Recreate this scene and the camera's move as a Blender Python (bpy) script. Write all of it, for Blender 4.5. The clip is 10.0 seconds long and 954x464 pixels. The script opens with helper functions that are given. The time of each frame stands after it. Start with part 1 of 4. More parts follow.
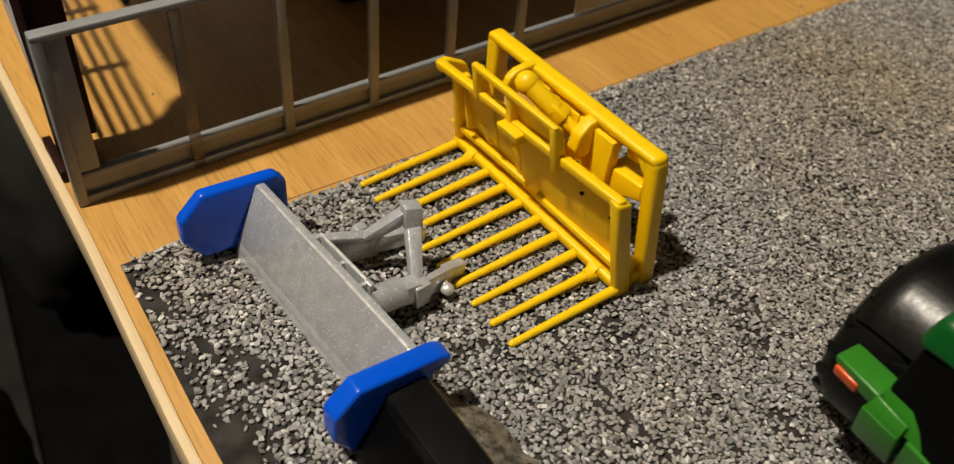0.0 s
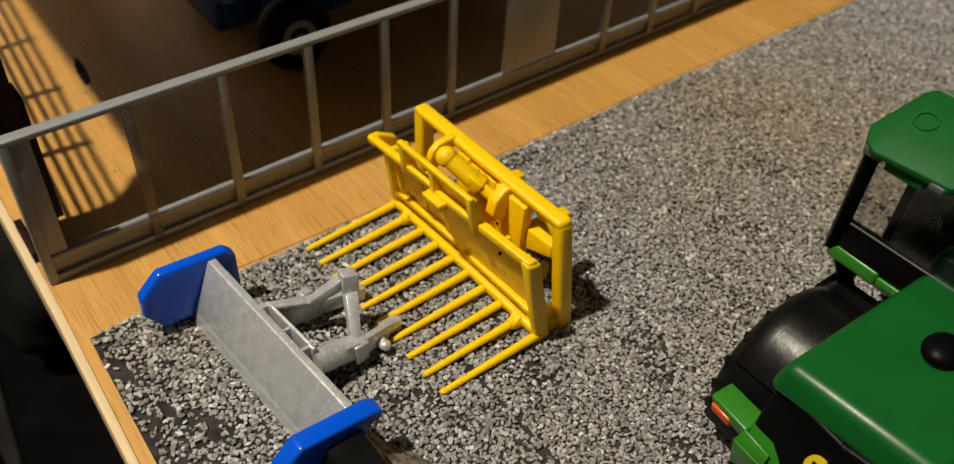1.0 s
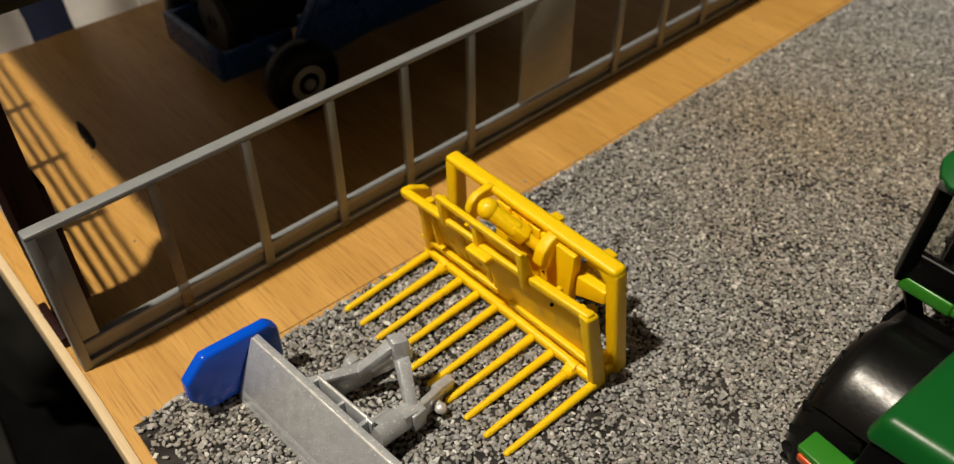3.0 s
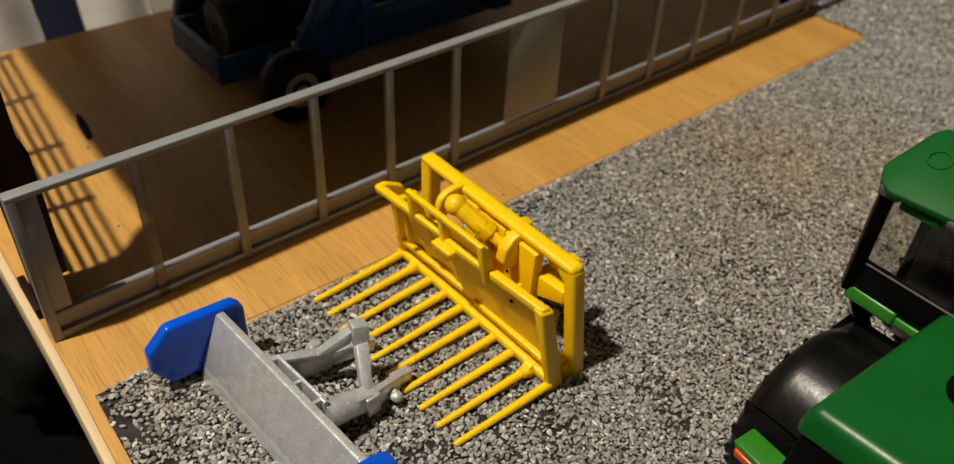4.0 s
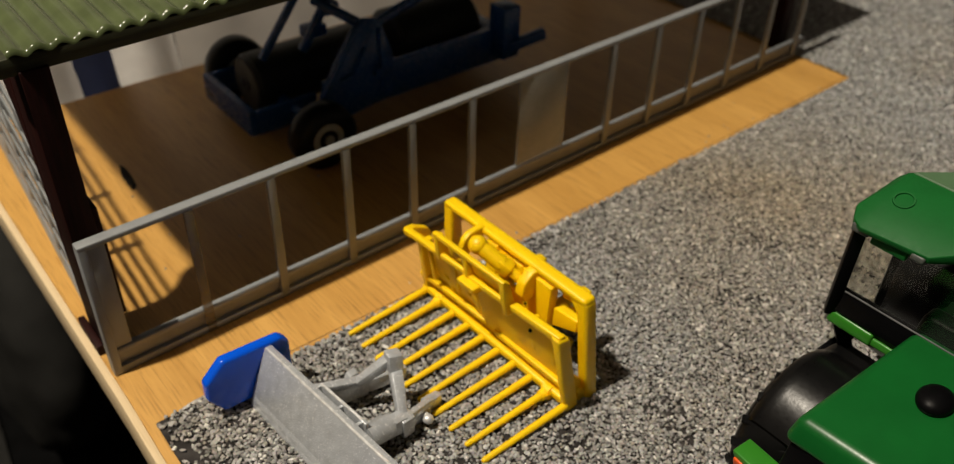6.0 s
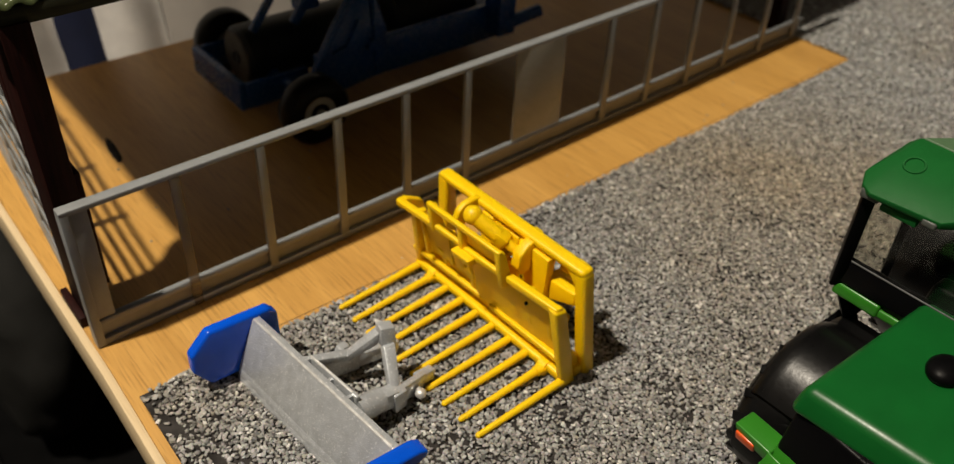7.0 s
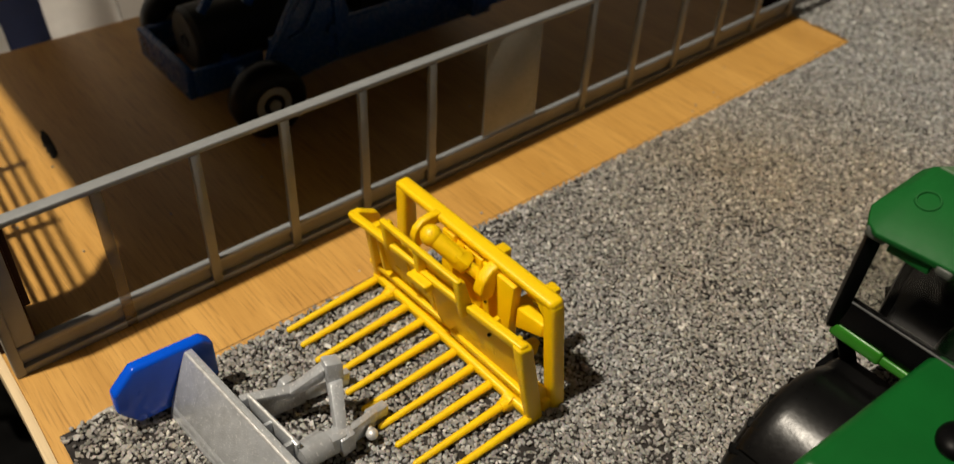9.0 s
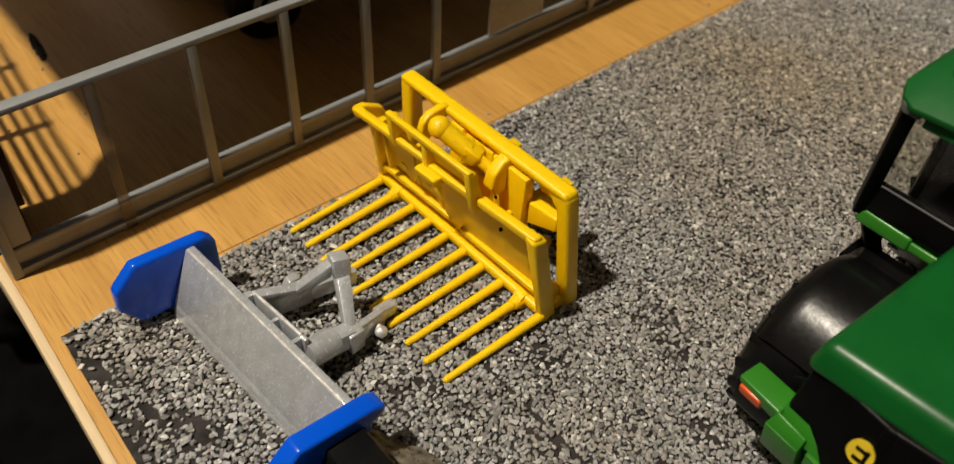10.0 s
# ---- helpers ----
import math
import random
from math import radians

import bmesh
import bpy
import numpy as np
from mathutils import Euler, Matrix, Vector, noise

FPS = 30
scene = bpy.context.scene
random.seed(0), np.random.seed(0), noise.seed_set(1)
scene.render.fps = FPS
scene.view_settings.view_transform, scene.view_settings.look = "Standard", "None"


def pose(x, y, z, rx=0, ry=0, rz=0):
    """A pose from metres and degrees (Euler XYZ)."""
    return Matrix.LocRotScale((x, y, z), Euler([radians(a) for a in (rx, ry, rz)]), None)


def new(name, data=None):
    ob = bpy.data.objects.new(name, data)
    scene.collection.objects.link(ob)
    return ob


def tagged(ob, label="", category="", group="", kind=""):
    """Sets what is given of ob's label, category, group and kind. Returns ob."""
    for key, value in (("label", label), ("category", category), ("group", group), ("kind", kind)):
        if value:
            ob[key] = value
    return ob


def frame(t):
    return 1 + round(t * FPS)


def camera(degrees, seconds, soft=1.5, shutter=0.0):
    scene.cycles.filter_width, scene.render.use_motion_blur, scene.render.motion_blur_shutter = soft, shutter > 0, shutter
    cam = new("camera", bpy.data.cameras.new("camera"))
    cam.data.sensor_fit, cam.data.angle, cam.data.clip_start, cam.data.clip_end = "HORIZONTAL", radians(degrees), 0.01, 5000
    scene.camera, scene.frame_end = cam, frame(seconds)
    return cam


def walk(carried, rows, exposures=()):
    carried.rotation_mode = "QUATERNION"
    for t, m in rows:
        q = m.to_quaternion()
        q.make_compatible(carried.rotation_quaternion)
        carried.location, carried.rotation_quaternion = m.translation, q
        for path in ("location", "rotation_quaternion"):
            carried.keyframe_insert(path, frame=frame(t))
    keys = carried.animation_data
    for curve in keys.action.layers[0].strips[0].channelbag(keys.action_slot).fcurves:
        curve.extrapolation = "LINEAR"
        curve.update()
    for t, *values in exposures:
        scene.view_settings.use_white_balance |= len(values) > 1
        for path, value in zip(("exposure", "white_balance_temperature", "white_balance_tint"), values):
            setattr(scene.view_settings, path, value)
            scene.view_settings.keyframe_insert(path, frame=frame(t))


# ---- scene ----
cam = camera(55.96, 10.0, soft=1.15, shutter=0.3)
cam.data.dof.use_dof, cam.data.dof.focus_distance, cam.data.dof.aperture_fstop = True, 0.248, 15.0
# seconds, eye in millimetres, yaw, pitch, roll
PATH = [
    (0, -0.98, -3.49, 190.30, -38.001, -42.848, 5.455),
    (0.2, 1.90, -7.56, 197.11, -38.122, -43.147, 4.875),
    (0.3, 2.62, -9.31, 201.66, -38.385, -43.098, 4.646),
    (0.5, 4.21, -11.72, 211.38, -38.865, -42.864, 4.348),
    (0.7, 6.22, -13.23, 215.32, -39.101, -42.783, 3.771),
    (0.8, 6.40, -15.44, 218.61, -39.107, -42.730, 3.623),
    (1, 5.17, -21.64, 223.92, -39.286, -42.342, 3.330),
    (1.2, 4.41, -20.87, 227.93, -39.526, -42.334, 2.993),
    (1.3, 5.00, -19.79, 229.86, -39.356, -42.095, 2.800),
    (1.5, 6.19, -12.88, 230.13, -39.422, -41.897, 2.684),
    (1.7, 11.47, -4.25, 228.96, -39.364, -41.671, 2.428),
    (1.8, 14.14, -0.45, 227.65, -39.154, -41.511, 2.146),
    (2, 17.60, 8.23, 224.06, -39.473, -41.513, 2.047),
    (2.2, 22.98, 14.16, 223.81, -39.841, -41.883, 1.676),
    (2.3, 24.26, 18.66, 227.57, -40.129, -42.279, 1.304),
    (2.5, 23.84, 18.55, 232.02, -40.062, -42.301, 0.226),
    (2.7, 17.73, 20.01, 227.44, -40.877, -42.872, 0.177),
    (2.8, 11.96, 13.69, 227.99, -40.411, -42.518, -0.438),
    (3, 1.15, 5.84, 230.86, -40.942, -42.631, -0.121),
    (3.2, 1.51, 2.58, 221.37, -41.201, -42.431, 0.857),
    (4.3, -0.06, -24.34, 222.52, -39.325, -38.024, 2.476),
    (4.5, -3.26, -26.67, 225.60, -39.263, -37.753, 2.335),
    (4.7, -6.29, -25.06, 231.64, -39.399, -37.716, 1.901),
    (4.8, -9.15, -24.95, 235.04, -39.275, -37.697, 1.667),
    (5, -13.60, -24.33, 246.26, -39.468, -37.715, 1.787),
    (5.2, -17.11, -28.17, 244.47, -39.602, -37.266, 1.839),
    (6.3, -22.18, -33.41, 242.39, -39.751, -37.069, 1.457),
    (6.5, -24.92, -36.88, 239.18, -39.957, -37.342, 1.882),
    (6.7, -25.58, -39.67, 234.30, -40.155, -37.683, 2.260),
    (6.8, -23.07, -35.44, 231.60, -40.415, -37.612, 2.345),
    (7, -19.66, -29.16, 230.97, -40.425, -37.312, 2.377),
    (7.2, -17.56, -23.22, 230.84, -40.676, -38.068, 2.326),
    (7.3, -15.28, -21.49, 233.07, -40.712, -38.254, 2.176),
    (7.5, -11.20, -18.17, 236.83, -40.795, -38.293, 2.081),
    (7.7, -9.33, -15.95, 238.54, -40.655, -37.975, 1.906),
    (7.8, -8.54, -14.28, 234.88, -40.819, -37.927, 2.036),
    (8, -5.57, -15.28, 231.74, -40.734, -38.084, 2.126),
    (8.2, -3.66, -7.55, 227.17, -41.006, -38.147, 2.530),
    (8.3, -0.77, -3.15, 227.73, -40.860, -38.246, 2.580),
    (8.5, 4.04, -4.30, 222.11, -40.805, -37.942, 2.565),
    (8.7, 14.34, -6.67, 225.11, -40.928, -38.768, 2.681),
    (8.8, 14.67, -7.63, 229.82, -40.869, -39.034, 2.532),
    (9, 12.19, -6.12, 228.02, -41.281, -40.109, 3.114),
    (9.2, 12.96, -7.81, 221.11, -41.273, -40.664, 3.156),
    (9.3, 11.80, -5.24, 218.42, -41.369, -40.875, 3.285),
    (9.5, 13.33, 0.31, 210.34, -41.527, -41.636, 3.384),
    (9.7, 13.58, -1.32, 207.64, -41.421, -42.949, 3.108),
    (9.8, 13.52, -1.12, 209.03, -41.648, -43.642, 3.291),
    (10, 9.14, -4.39, 212.74, -41.859, -44.411, 3.109),
]
walk(cam, [(t, pose(x / 1000, y / 1000, z / 1000) @ pose(0, 0, 0, 0, 0, yaw) @ pose(0, 0, 0, 90 + pitch) @ pose(0, 0, 0, 0, 0, roll))
           for t, x, y, z, yaw, pitch, roll in PATH], exposures=())
# end of path
# ---- light ----
world = bpy.data.worlds.new("room_dark")
scene.world = world
world.use_nodes = True
world.node_tree.nodes["Background"].inputs[0].default_value = (1.0, 0.84, 0.68, 1)
world.node_tree.nodes["Background"].inputs[1].default_value = 0.0038
MM = 0.001
LAMP = (-690, 345, 1900)
lamp = new("ceiling_lamp_light", bpy.data.lights.new("ceiling_lamp_light", "POINT"))
lamp.data.shadow_soft_size = 0.036
lamp.data.energy, lamp.data.color = 190.0, (1.0, 0.893, 0.733)
lamp.location = [v * MM for v in LAMP]


# ---- materials ----
def material(name, base, rough=0.5, metal=0.0, bump=0.0, scale=200.0, vary=0.15, fine=1500.0, coat=0.0, island=0.0, obrand=0.0,
             spec=0.5, speck=None, speck_at=0.7, alpha=1.0, sub=0.0, translucent=0.0):
    """A surface with colour variation at two scales and fine relief; scale is in cycles a metre."""
    m = bpy.data.materials.new(name)
    m.use_nodes = True
    nt = m.node_tree
    n, l = nt.nodes, nt.links
    b = n["Principled BSDF"]
    co = n.new("ShaderNodeTexCoord")
    big = n.new("ShaderNodeTexNoise")
    big.inputs["Scale"].default_value, big.inputs["Detail"].default_value = scale, 5
    small = n.new("ShaderNodeTexNoise")
    small.inputs["Scale"].default_value, small.inputs["Detail"].default_value = fine, 3
    l.new(co.outputs["Object"], big.inputs["Vector"])
    l.new(co.outputs["Object"], small.inputs["Vector"])
    ramp = n.new("ShaderNodeValToRGB")
    lo = [c * (1 - vary) for c in base]
    hi = [min(1, c * (1 + vary)) for c in base]
    ramp.color_ramp.elements[0].position, ramp.color_ramp.elements[1].position = 0.3, 0.7
    ramp.color_ramp.elements[0].color, ramp.color_ramp.elements[1].color = (*lo, 1), (*hi, 1)
    l.new(big.outputs["Fac"], ramp.inputs[0])
    out = ramp.outputs[0]
    if island or obrand:
        src = n.new("ShaderNodeNewGeometry").outputs["Random Per Island"] if island else n.new("ShaderNodeObjectInfo").outputs["Random"]
        hsv = n.new("ShaderNodeHueSaturation")
        amount = island or obrand
        mr = n.new("ShaderNodeMapRange")
        mr.inputs["To Min"].default_value, mr.inputs["To Max"].default_value = 1 - amount, 1 + amount
        l.new(src, mr.inputs["Value"])
        l.new(mr.outputs[0], hsv.inputs["Value"])
        l.new(out, hsv.inputs["Color"])
        out = hsv.outputs[0]
    if speck:
        sp = n.new("ShaderNodeValToRGB")
        sp.color_ramp.elements[0].position, sp.color_ramp.elements[1].position = speck_at, speck_at + 0.04
        l.new(small.outputs["Fac"], sp.inputs[0])
        mix = n.new("ShaderNodeMix")
        mix.data_type = "RGBA"
        l.new(sp.outputs[0], mix.inputs[0])
        l.new(out, mix.inputs[6])
        mix.inputs[7].default_value = (*speck, 1)
        out = mix.outputs[2]
    l.new(out, b.inputs["Base Color"])
    rr = n.new("ShaderNodeMapRange")
    rr.inputs["To Min"].default_value, rr.inputs["To Max"].default_value = max(0.02, rough * 0.8), min(1, rough * 1.2)
    l.new(small.outputs["Fac"], rr.inputs["Value"])
    l.new(rr.outputs[0], b.inputs["Roughness"])
    b.inputs["Metallic"].default_value = metal
    b.inputs["Specular IOR Level"].default_value = spec
    b.inputs["Coat Weight"].default_value = coat
    b.inputs["Coat Roughness"].default_value = 0.08
    b.inputs["Alpha"].default_value = alpha
    if sub:
        b.inputs["Subsurface Weight"].default_value = sub
        b.subsurface_method = "BURLEY"
        b.inputs["Subsurface Radius"].default_value = (0.0024, 0.0018, 0.0001)
        b.inputs["Subsurface Scale"].default_value = 1.0
    if bump:
        bp = n.new("ShaderNodeBump")
        bp.inputs["Strength"].default_value, bp.inputs["Distance"].default_value = bump, 0.0006
        l.new(small.outputs["Fac"], bp.inputs["Height"])
        l.new(bp.outputs[0], b.inputs["Normal"])
    if translucent:
        tr = n.new("ShaderNodeBsdfTranslucent")
        l.new(out, tr.inputs["Color"])
        blend = n.new("ShaderNodeMixShader")
        blend.inputs[0].default_value = translucent
        l.new(b.outputs[0], blend.inputs[1])
        l.new(tr.outputs[0], blend.inputs[2])
        l.new(blend.outputs[0], n["Material Output"].inputs["Surface"])
    return m


def wood(name, dark, light, rough=0.4, along=(1, 0, 0), grain=900.0, spec=0.5, pores=0.5):
    """Veneer with grain streaks along one axis, pores and broad tone changes."""
    m = bpy.data.materials.new(name)
    m.use_nodes = True
    nt = m.node_tree
    n, l = nt.nodes, nt.links
    b = n["Principled BSDF"]
    co = n.new("ShaderNodeTexCoord")
    mp = n.new("ShaderNodeMapping")
    mp.inputs["Scale"].default_value = [0.06 if a else 1.0 for a in along]
    l.new(co.outputs["Object"], mp.inputs["Vector"])
    streak = n.new("ShaderNodeTexNoise")
    streak.inputs["Scale"].default_value, streak.inputs["Detail"].default_value, streak.inputs["Roughness"].default_value = grain, 6, 0.65
    l.new(mp.outputs[0], streak.inputs["Vector"])
    broad = n.new("ShaderNodeTexNoise")
    broad.inputs["Scale"].default_value, broad.inputs["Detail"].default_value, broad.inputs["Distortion"].default_value = 60, 4, 0.6
    l.new(mp.outputs[0], broad.inputs["Vector"])
    add = n.new("ShaderNodeMath")
    add.operation = "MULTIPLY_ADD"
    l.new(broad.outputs["Fac"], add.inputs[0])
    add.inputs[1].default_value = 0.9
    sub = n.new("ShaderNodeMath")
    sub.operation = "MULTIPLY_ADD"
    l.new(streak.outputs["Fac"], sub.inputs[0])
    sub.inputs[1].default_value, sub.inputs[2].default_value = 0.8, -0.35
    l.new(sub.outputs[0], add.inputs[2])
    ramp = n.new("ShaderNodeValToRGB")
    ramp.color_ramp.elements[0].position, ramp.color_ramp.elements[1].position = 0.3, 0.72
    ramp.color_ramp.elements[0].color, ramp.color_ramp.elements[1].color = (*dark, 1), (*light, 1)
    l.new(add.outputs[0], ramp.inputs[0])
    # short dark pores along the grain
    pm = n.new("ShaderNodeMapping")
    pm.inputs["Scale"].default_value = [0.03 if a else 1.0 for a in along]
    l.new(co.outputs["Object"], pm.inputs["Vector"])
    pore = n.new("ShaderNodeTexNoise")
    pore.inputs["Scale"].default_value, pore.inputs["Detail"].default_value = 1700, 2
    l.new(pm.outputs[0], pore.inputs["Vector"])
    pr = n.new("ShaderNodeMapRange")
    pr.inputs["From Min"].default_value, pr.inputs["From Max"].default_value = 0.56, 0.68
    pr.inputs["To Max"].default_value = pores
    l.new(pore.outputs["Fac"], pr.inputs["Value"])
    mix = n.new("ShaderNodeMix")
    mix.data_type = "RGBA"
    l.new(pr.outputs[0], mix.inputs[0])
    l.new(ramp.outputs[0], mix.inputs[6])
    mix.inputs[7].default_value = (dark[0] * 0.45, dark[1] * 0.4, dark[2] * 0.35, 1)
    l.new(mix.outputs[2], b.inputs["Base Color"])
    b.inputs["Roughness"].default_value = rough
    b.inputs["Specular IOR Level"].default_value = spec
    bp = n.new("ShaderNodeBump")
    bp.inputs["Strength"].default_value, bp.inputs["Distance"].default_value = 0.25, 0.0004
    l.new(streak.outputs["Fac"], bp.inputs["Height"])
    l.new(bp.outputs[0], b.inputs["Normal"])
    return m


STAIN = (308, 146)


def stone_material():
    """Crushed stone: each stone its own grey or brown, with a broad tan stain over the yard."""
    m = bpy.data.materials.new("crushed_stone")
    m.use_nodes = True
    n, l = m.node_tree.nodes, m.node_tree.links
    b = n["Principled BSDF"]
    geo = n.new("ShaderNodeNewGeometry")
    ramp = n.new("ShaderNodeValToRGB")
    tones = [(0.0, (0.133, 0.134, 0.130)), (0.15, (0.213, 0.213, 0.210)), (0.40, (0.293, 0.293, 0.285)), (0.56, (0.307, 0.287, 0.248)), (0.68, (0.355, 0.357, 0.351)), (0.92, (0.444, 0.447, 0.439)), (1.0, (0.693, 0.689, 0.661))]
    while len(ramp.color_ramp.elements) < len(tones):
        ramp.color_ramp.elements.new(0.5)
    for e, (at, c) in zip(ramp.color_ramp.elements, tones):
        e.position, e.color = at, (*c, 1)
    l.new(geo.outputs["Random Per Island"], ramp.inputs[0])
    co = n.new("ShaderNodeTexCoord")
    stain = n.new("ShaderNodeTexNoise")
    stain.inputs["Scale"].default_value, stain.inputs["Detail"].default_value = 9, 3
    l.new(co.outputs["Object"], stain.inputs["Vector"])
    sr = n.new("ShaderNodeMapRange")
    sr.inputs["From Min"].default_value, sr.inputs["From Max"].default_value, sr.inputs["To Max"].default_value = 0.5, 0.72, 0.42
    l.new(stain.outputs["Fac"], sr.inputs["Value"])
    tan = n.new("ShaderNodeMix")
    tan.data_type, tan.blend_type = "RGBA", "MULTIPLY"
    tan.inputs[7].default_value = (1.0, 0.84, 0.62, 1)
    # a broad rusty stain lies round one spot of the yard
    spot = n.new("ShaderNodeVectorMath")
    spot.operation = "DISTANCE"
    spot.inputs[1].default_value = (STAIN[0] * MM - 0.3, STAIN[1] * MM, 0.002)
    l.new(co.outputs["Object"], spot.inputs[0])
    near_spot = n.new("ShaderNodeMapRange")
    near_spot.inputs["From Min"].default_value, near_spot.inputs["From Max"].default_value = 0.01, 0.13
    near_spot.inputs["To Min"].default_value, near_spot.inputs["To Max"].default_value = 1.7, 0.0
    l.new(spot.outputs["Value"], near_spot.inputs["Value"])
    both = n.new("ShaderNodeMath")
    both.operation, both.use_clamp = "MULTIPLY_ADD", True
    l.new(near_spot.outputs[0], both.inputs[0])
    l.new(stain.outputs["Fac"], both.inputs[1])
    l.new(sr.outputs[0], both.inputs[2])
    l.new(both.outputs[0], tan.inputs[0])
    l.new(ramp.outputs[0], tan.inputs[6])
    fine = n.new("ShaderNodeTexNoise")
    fine.inputs["Scale"].default_value, fine.inputs["Detail"].default_value = 1800, 4
    l.new(co.outputs["Object"], fine.inputs["Vector"])
    grit = n.new("ShaderNodeMix")
    grit.data_type, grit.blend_type = "RGBA", "OVERLAY"
    grit.inputs[0].default_value = 0.45
    l.new(tan.outputs[2], grit.inputs[6])
    l.new(fine.outputs["Color"], grit.inputs[7])
    hsv = n.new("ShaderNodeHueSaturation")
    hsv.inputs["Saturation"].default_value = 0.8
    l.new(grit.outputs[2], hsv.inputs["Color"])
    l.new(hsv.outputs[0], b.inputs["Base Color"])
    b.inputs["Roughness"].default_value = 0.62
    b.inputs["Specular IOR Level"].default_value = 0.3
    bp = n.new("ShaderNodeBump")
    bp.inputs["Strength"].default_value, bp.inputs["Distance"].default_value = 0.4, 0.0003
    l.new(fine.outputs["Fac"], bp.inputs["Height"])
    l.new(bp.outputs[0], b.inputs["Normal"])
    return m


OAK = wood("oak_veneer", (0.503, 0.264, 0.059), (0.636, 0.353, 0.091), 0.45, (0, 1, 0))
PALE_EDGE = wood("pale_edging", (0.695, 0.531, 0.311), (0.769, 0.604, 0.375), 0.5, (0, 1, 0), pores=0.18)
MAHOGANY = wood("dark_mahogany", (0.0092, 0.0020, 0.0016), (0.031, 0.0060, 0.0046), 0.6, (0, 0, 1), spec=0.15)
BEAM_WOOD = wood("mossy_beam", (0.0156, 0.0174, 0.0055), (0.046, 0.048, 0.0146), 0.7, (1, 0, 0))
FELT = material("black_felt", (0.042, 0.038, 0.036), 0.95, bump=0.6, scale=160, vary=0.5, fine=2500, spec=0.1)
STONE = stone_material()
GREY_PLASTIC = material("grey_plastic", (0.242, 0.253, 0.260), 0.36, bump=0.12, scale=150, vary=0.08, fine=2500)
YELLOW = material("yellow_plastic", (1.0, 0.645, 0.001), 0.42, bump=0.05, scale=120, vary=0.02, fine=1800, spec=0.5, sub=0.35, translucent=0.06)
SILVER = material("silver_paint", (0.53, 0.555, 0.585), 0.34, metal=0.36, bump=0.25, scale=250, vary=0.12, fine=1700, speck=(1.0, 1.0, 1.0), speck_at=0.63, coat=0.6)
# paler metal for beads that stand in for edge highlights; also the link pin
GLINT_AND_PIN = material("edge_glint_and_pin_metal", (0.80, 0.80, 0.80), 0.34, metal=0.45, bump=0.3, scale=400, vary=0.2, fine=2500, coat=0.5)
BLUE = material("blue_plastic", (0.001, 0.092, 0.74), 0.22, bump=0.01, scale=150, vary=0.03, fine=900, coat=0.2)
GREEN = material("green_paint", (0.0041, 0.091, 0.0146), 0.34, bump=0.03, scale=90, vary=0.10, fine=800, spec=0.35)
LEAF_GREEN = material("light_green_plastic", (0.027, 0.183, 0.0128), 0.35, bump=0.04, scale=90, vary=0.08, fine=800)
ROOF_GREEN = material("green_roof_plastic", (0.0055, 0.095, 0.0165), 0.55, bump=0.03, scale=90, vary=0.10, fine=800, spec=0.22)
ROOF_HATCH_GREEN = material("dusty_green_plastic", (0.073, 0.139, 0.069), 0.5, bump=0.05, scale=90, vary=0.1, fine=800)
BLACK = material("black_plastic", (0.002379, 0.002379, 0.002745), 0.4, bump=0.05, scale=100, vary=0.2, fine=900, spec=0.1)
RUBBER = material("tyre_rubber", (0.004117, 0.004117, 0.004117), 0.33, bump=0.10, scale=90, vary=0.35, fine=1200, spec=0.2)
FENDER = material("glossy_black", (0.0037, 0.0037, 0.0038), 0.30, bump=0.06, scale=60, vary=0.3, fine=700, spec=0.38)
ORANGE = material("orange_lens", (0.686, 0.091, 0.0092), 0.3, bump=0.05, vary=0.1)
BADGE = material("yellow_badge", (0.686, 0.503, 0.027), 0.4, bump=0.05, vary=0.1)
NAVY = material("navy_paint", (0.0128, 0.071, 0.275), 0.27, bump=0.05, scale=120, vary=0.1, fine=900)
SCORED = material("scored_wood", (0.174, 0.091, 0.027), 0.7, bump=0.2)
DRUM = material("dark_drum", (0.008, 0.012, 0.014), 0.5, bump=0.15, scale=150, vary=0.3, fine=1200)
DRUM_END = material("grey_drum_end", (0.110, 0.114, 0.114), 0.6, bump=0.15, scale=150, vary=0.2, fine=1200)
RIM = material("white_rim", (0.329, 0.339, 0.311), 0.5, bump=0.1, scale=200, vary=0.15)
ROOF = material("green_corrugated", (0.081, 0.102, 0.043), 0.16, bump=0.04, scale=80, vary=0.2, fine=700)
CLOTH = material("white_cloth", (0.85, 0.83, 0.80), 0.95, bump=0.5, scale=60, vary=0.10, fine=2200)
CLOTH_BLUE = material("navy_cloth", (0.0055, 0.0110, 0.046), 0.95, bump=0.5, scale=60, vary=0.2, fine=2200)
WALL = material("brown_wall", (0.041, 0.031, 0.024), 0.9, bump=0.15, scale=10, vary=0.06, fine=300)
CEIL = material("dark_ceiling", (0.032, 0.028, 0.024), 0.9, bump=0.1, scale=8, vary=0.04, fine=200)
CARPET = material("dark_carpet", (0.0037, 0.0037, 0.0038), 0.95, bump=0.6, scale=40, vary=0.35, fine=900, spec=0.05)
GREY_CLOTH = material("grey_fabric", (0.020, 0.0197, 0.0183), 0.95, bump=0.5, scale=25, vary=0.3, fine=900, spec=0.1)
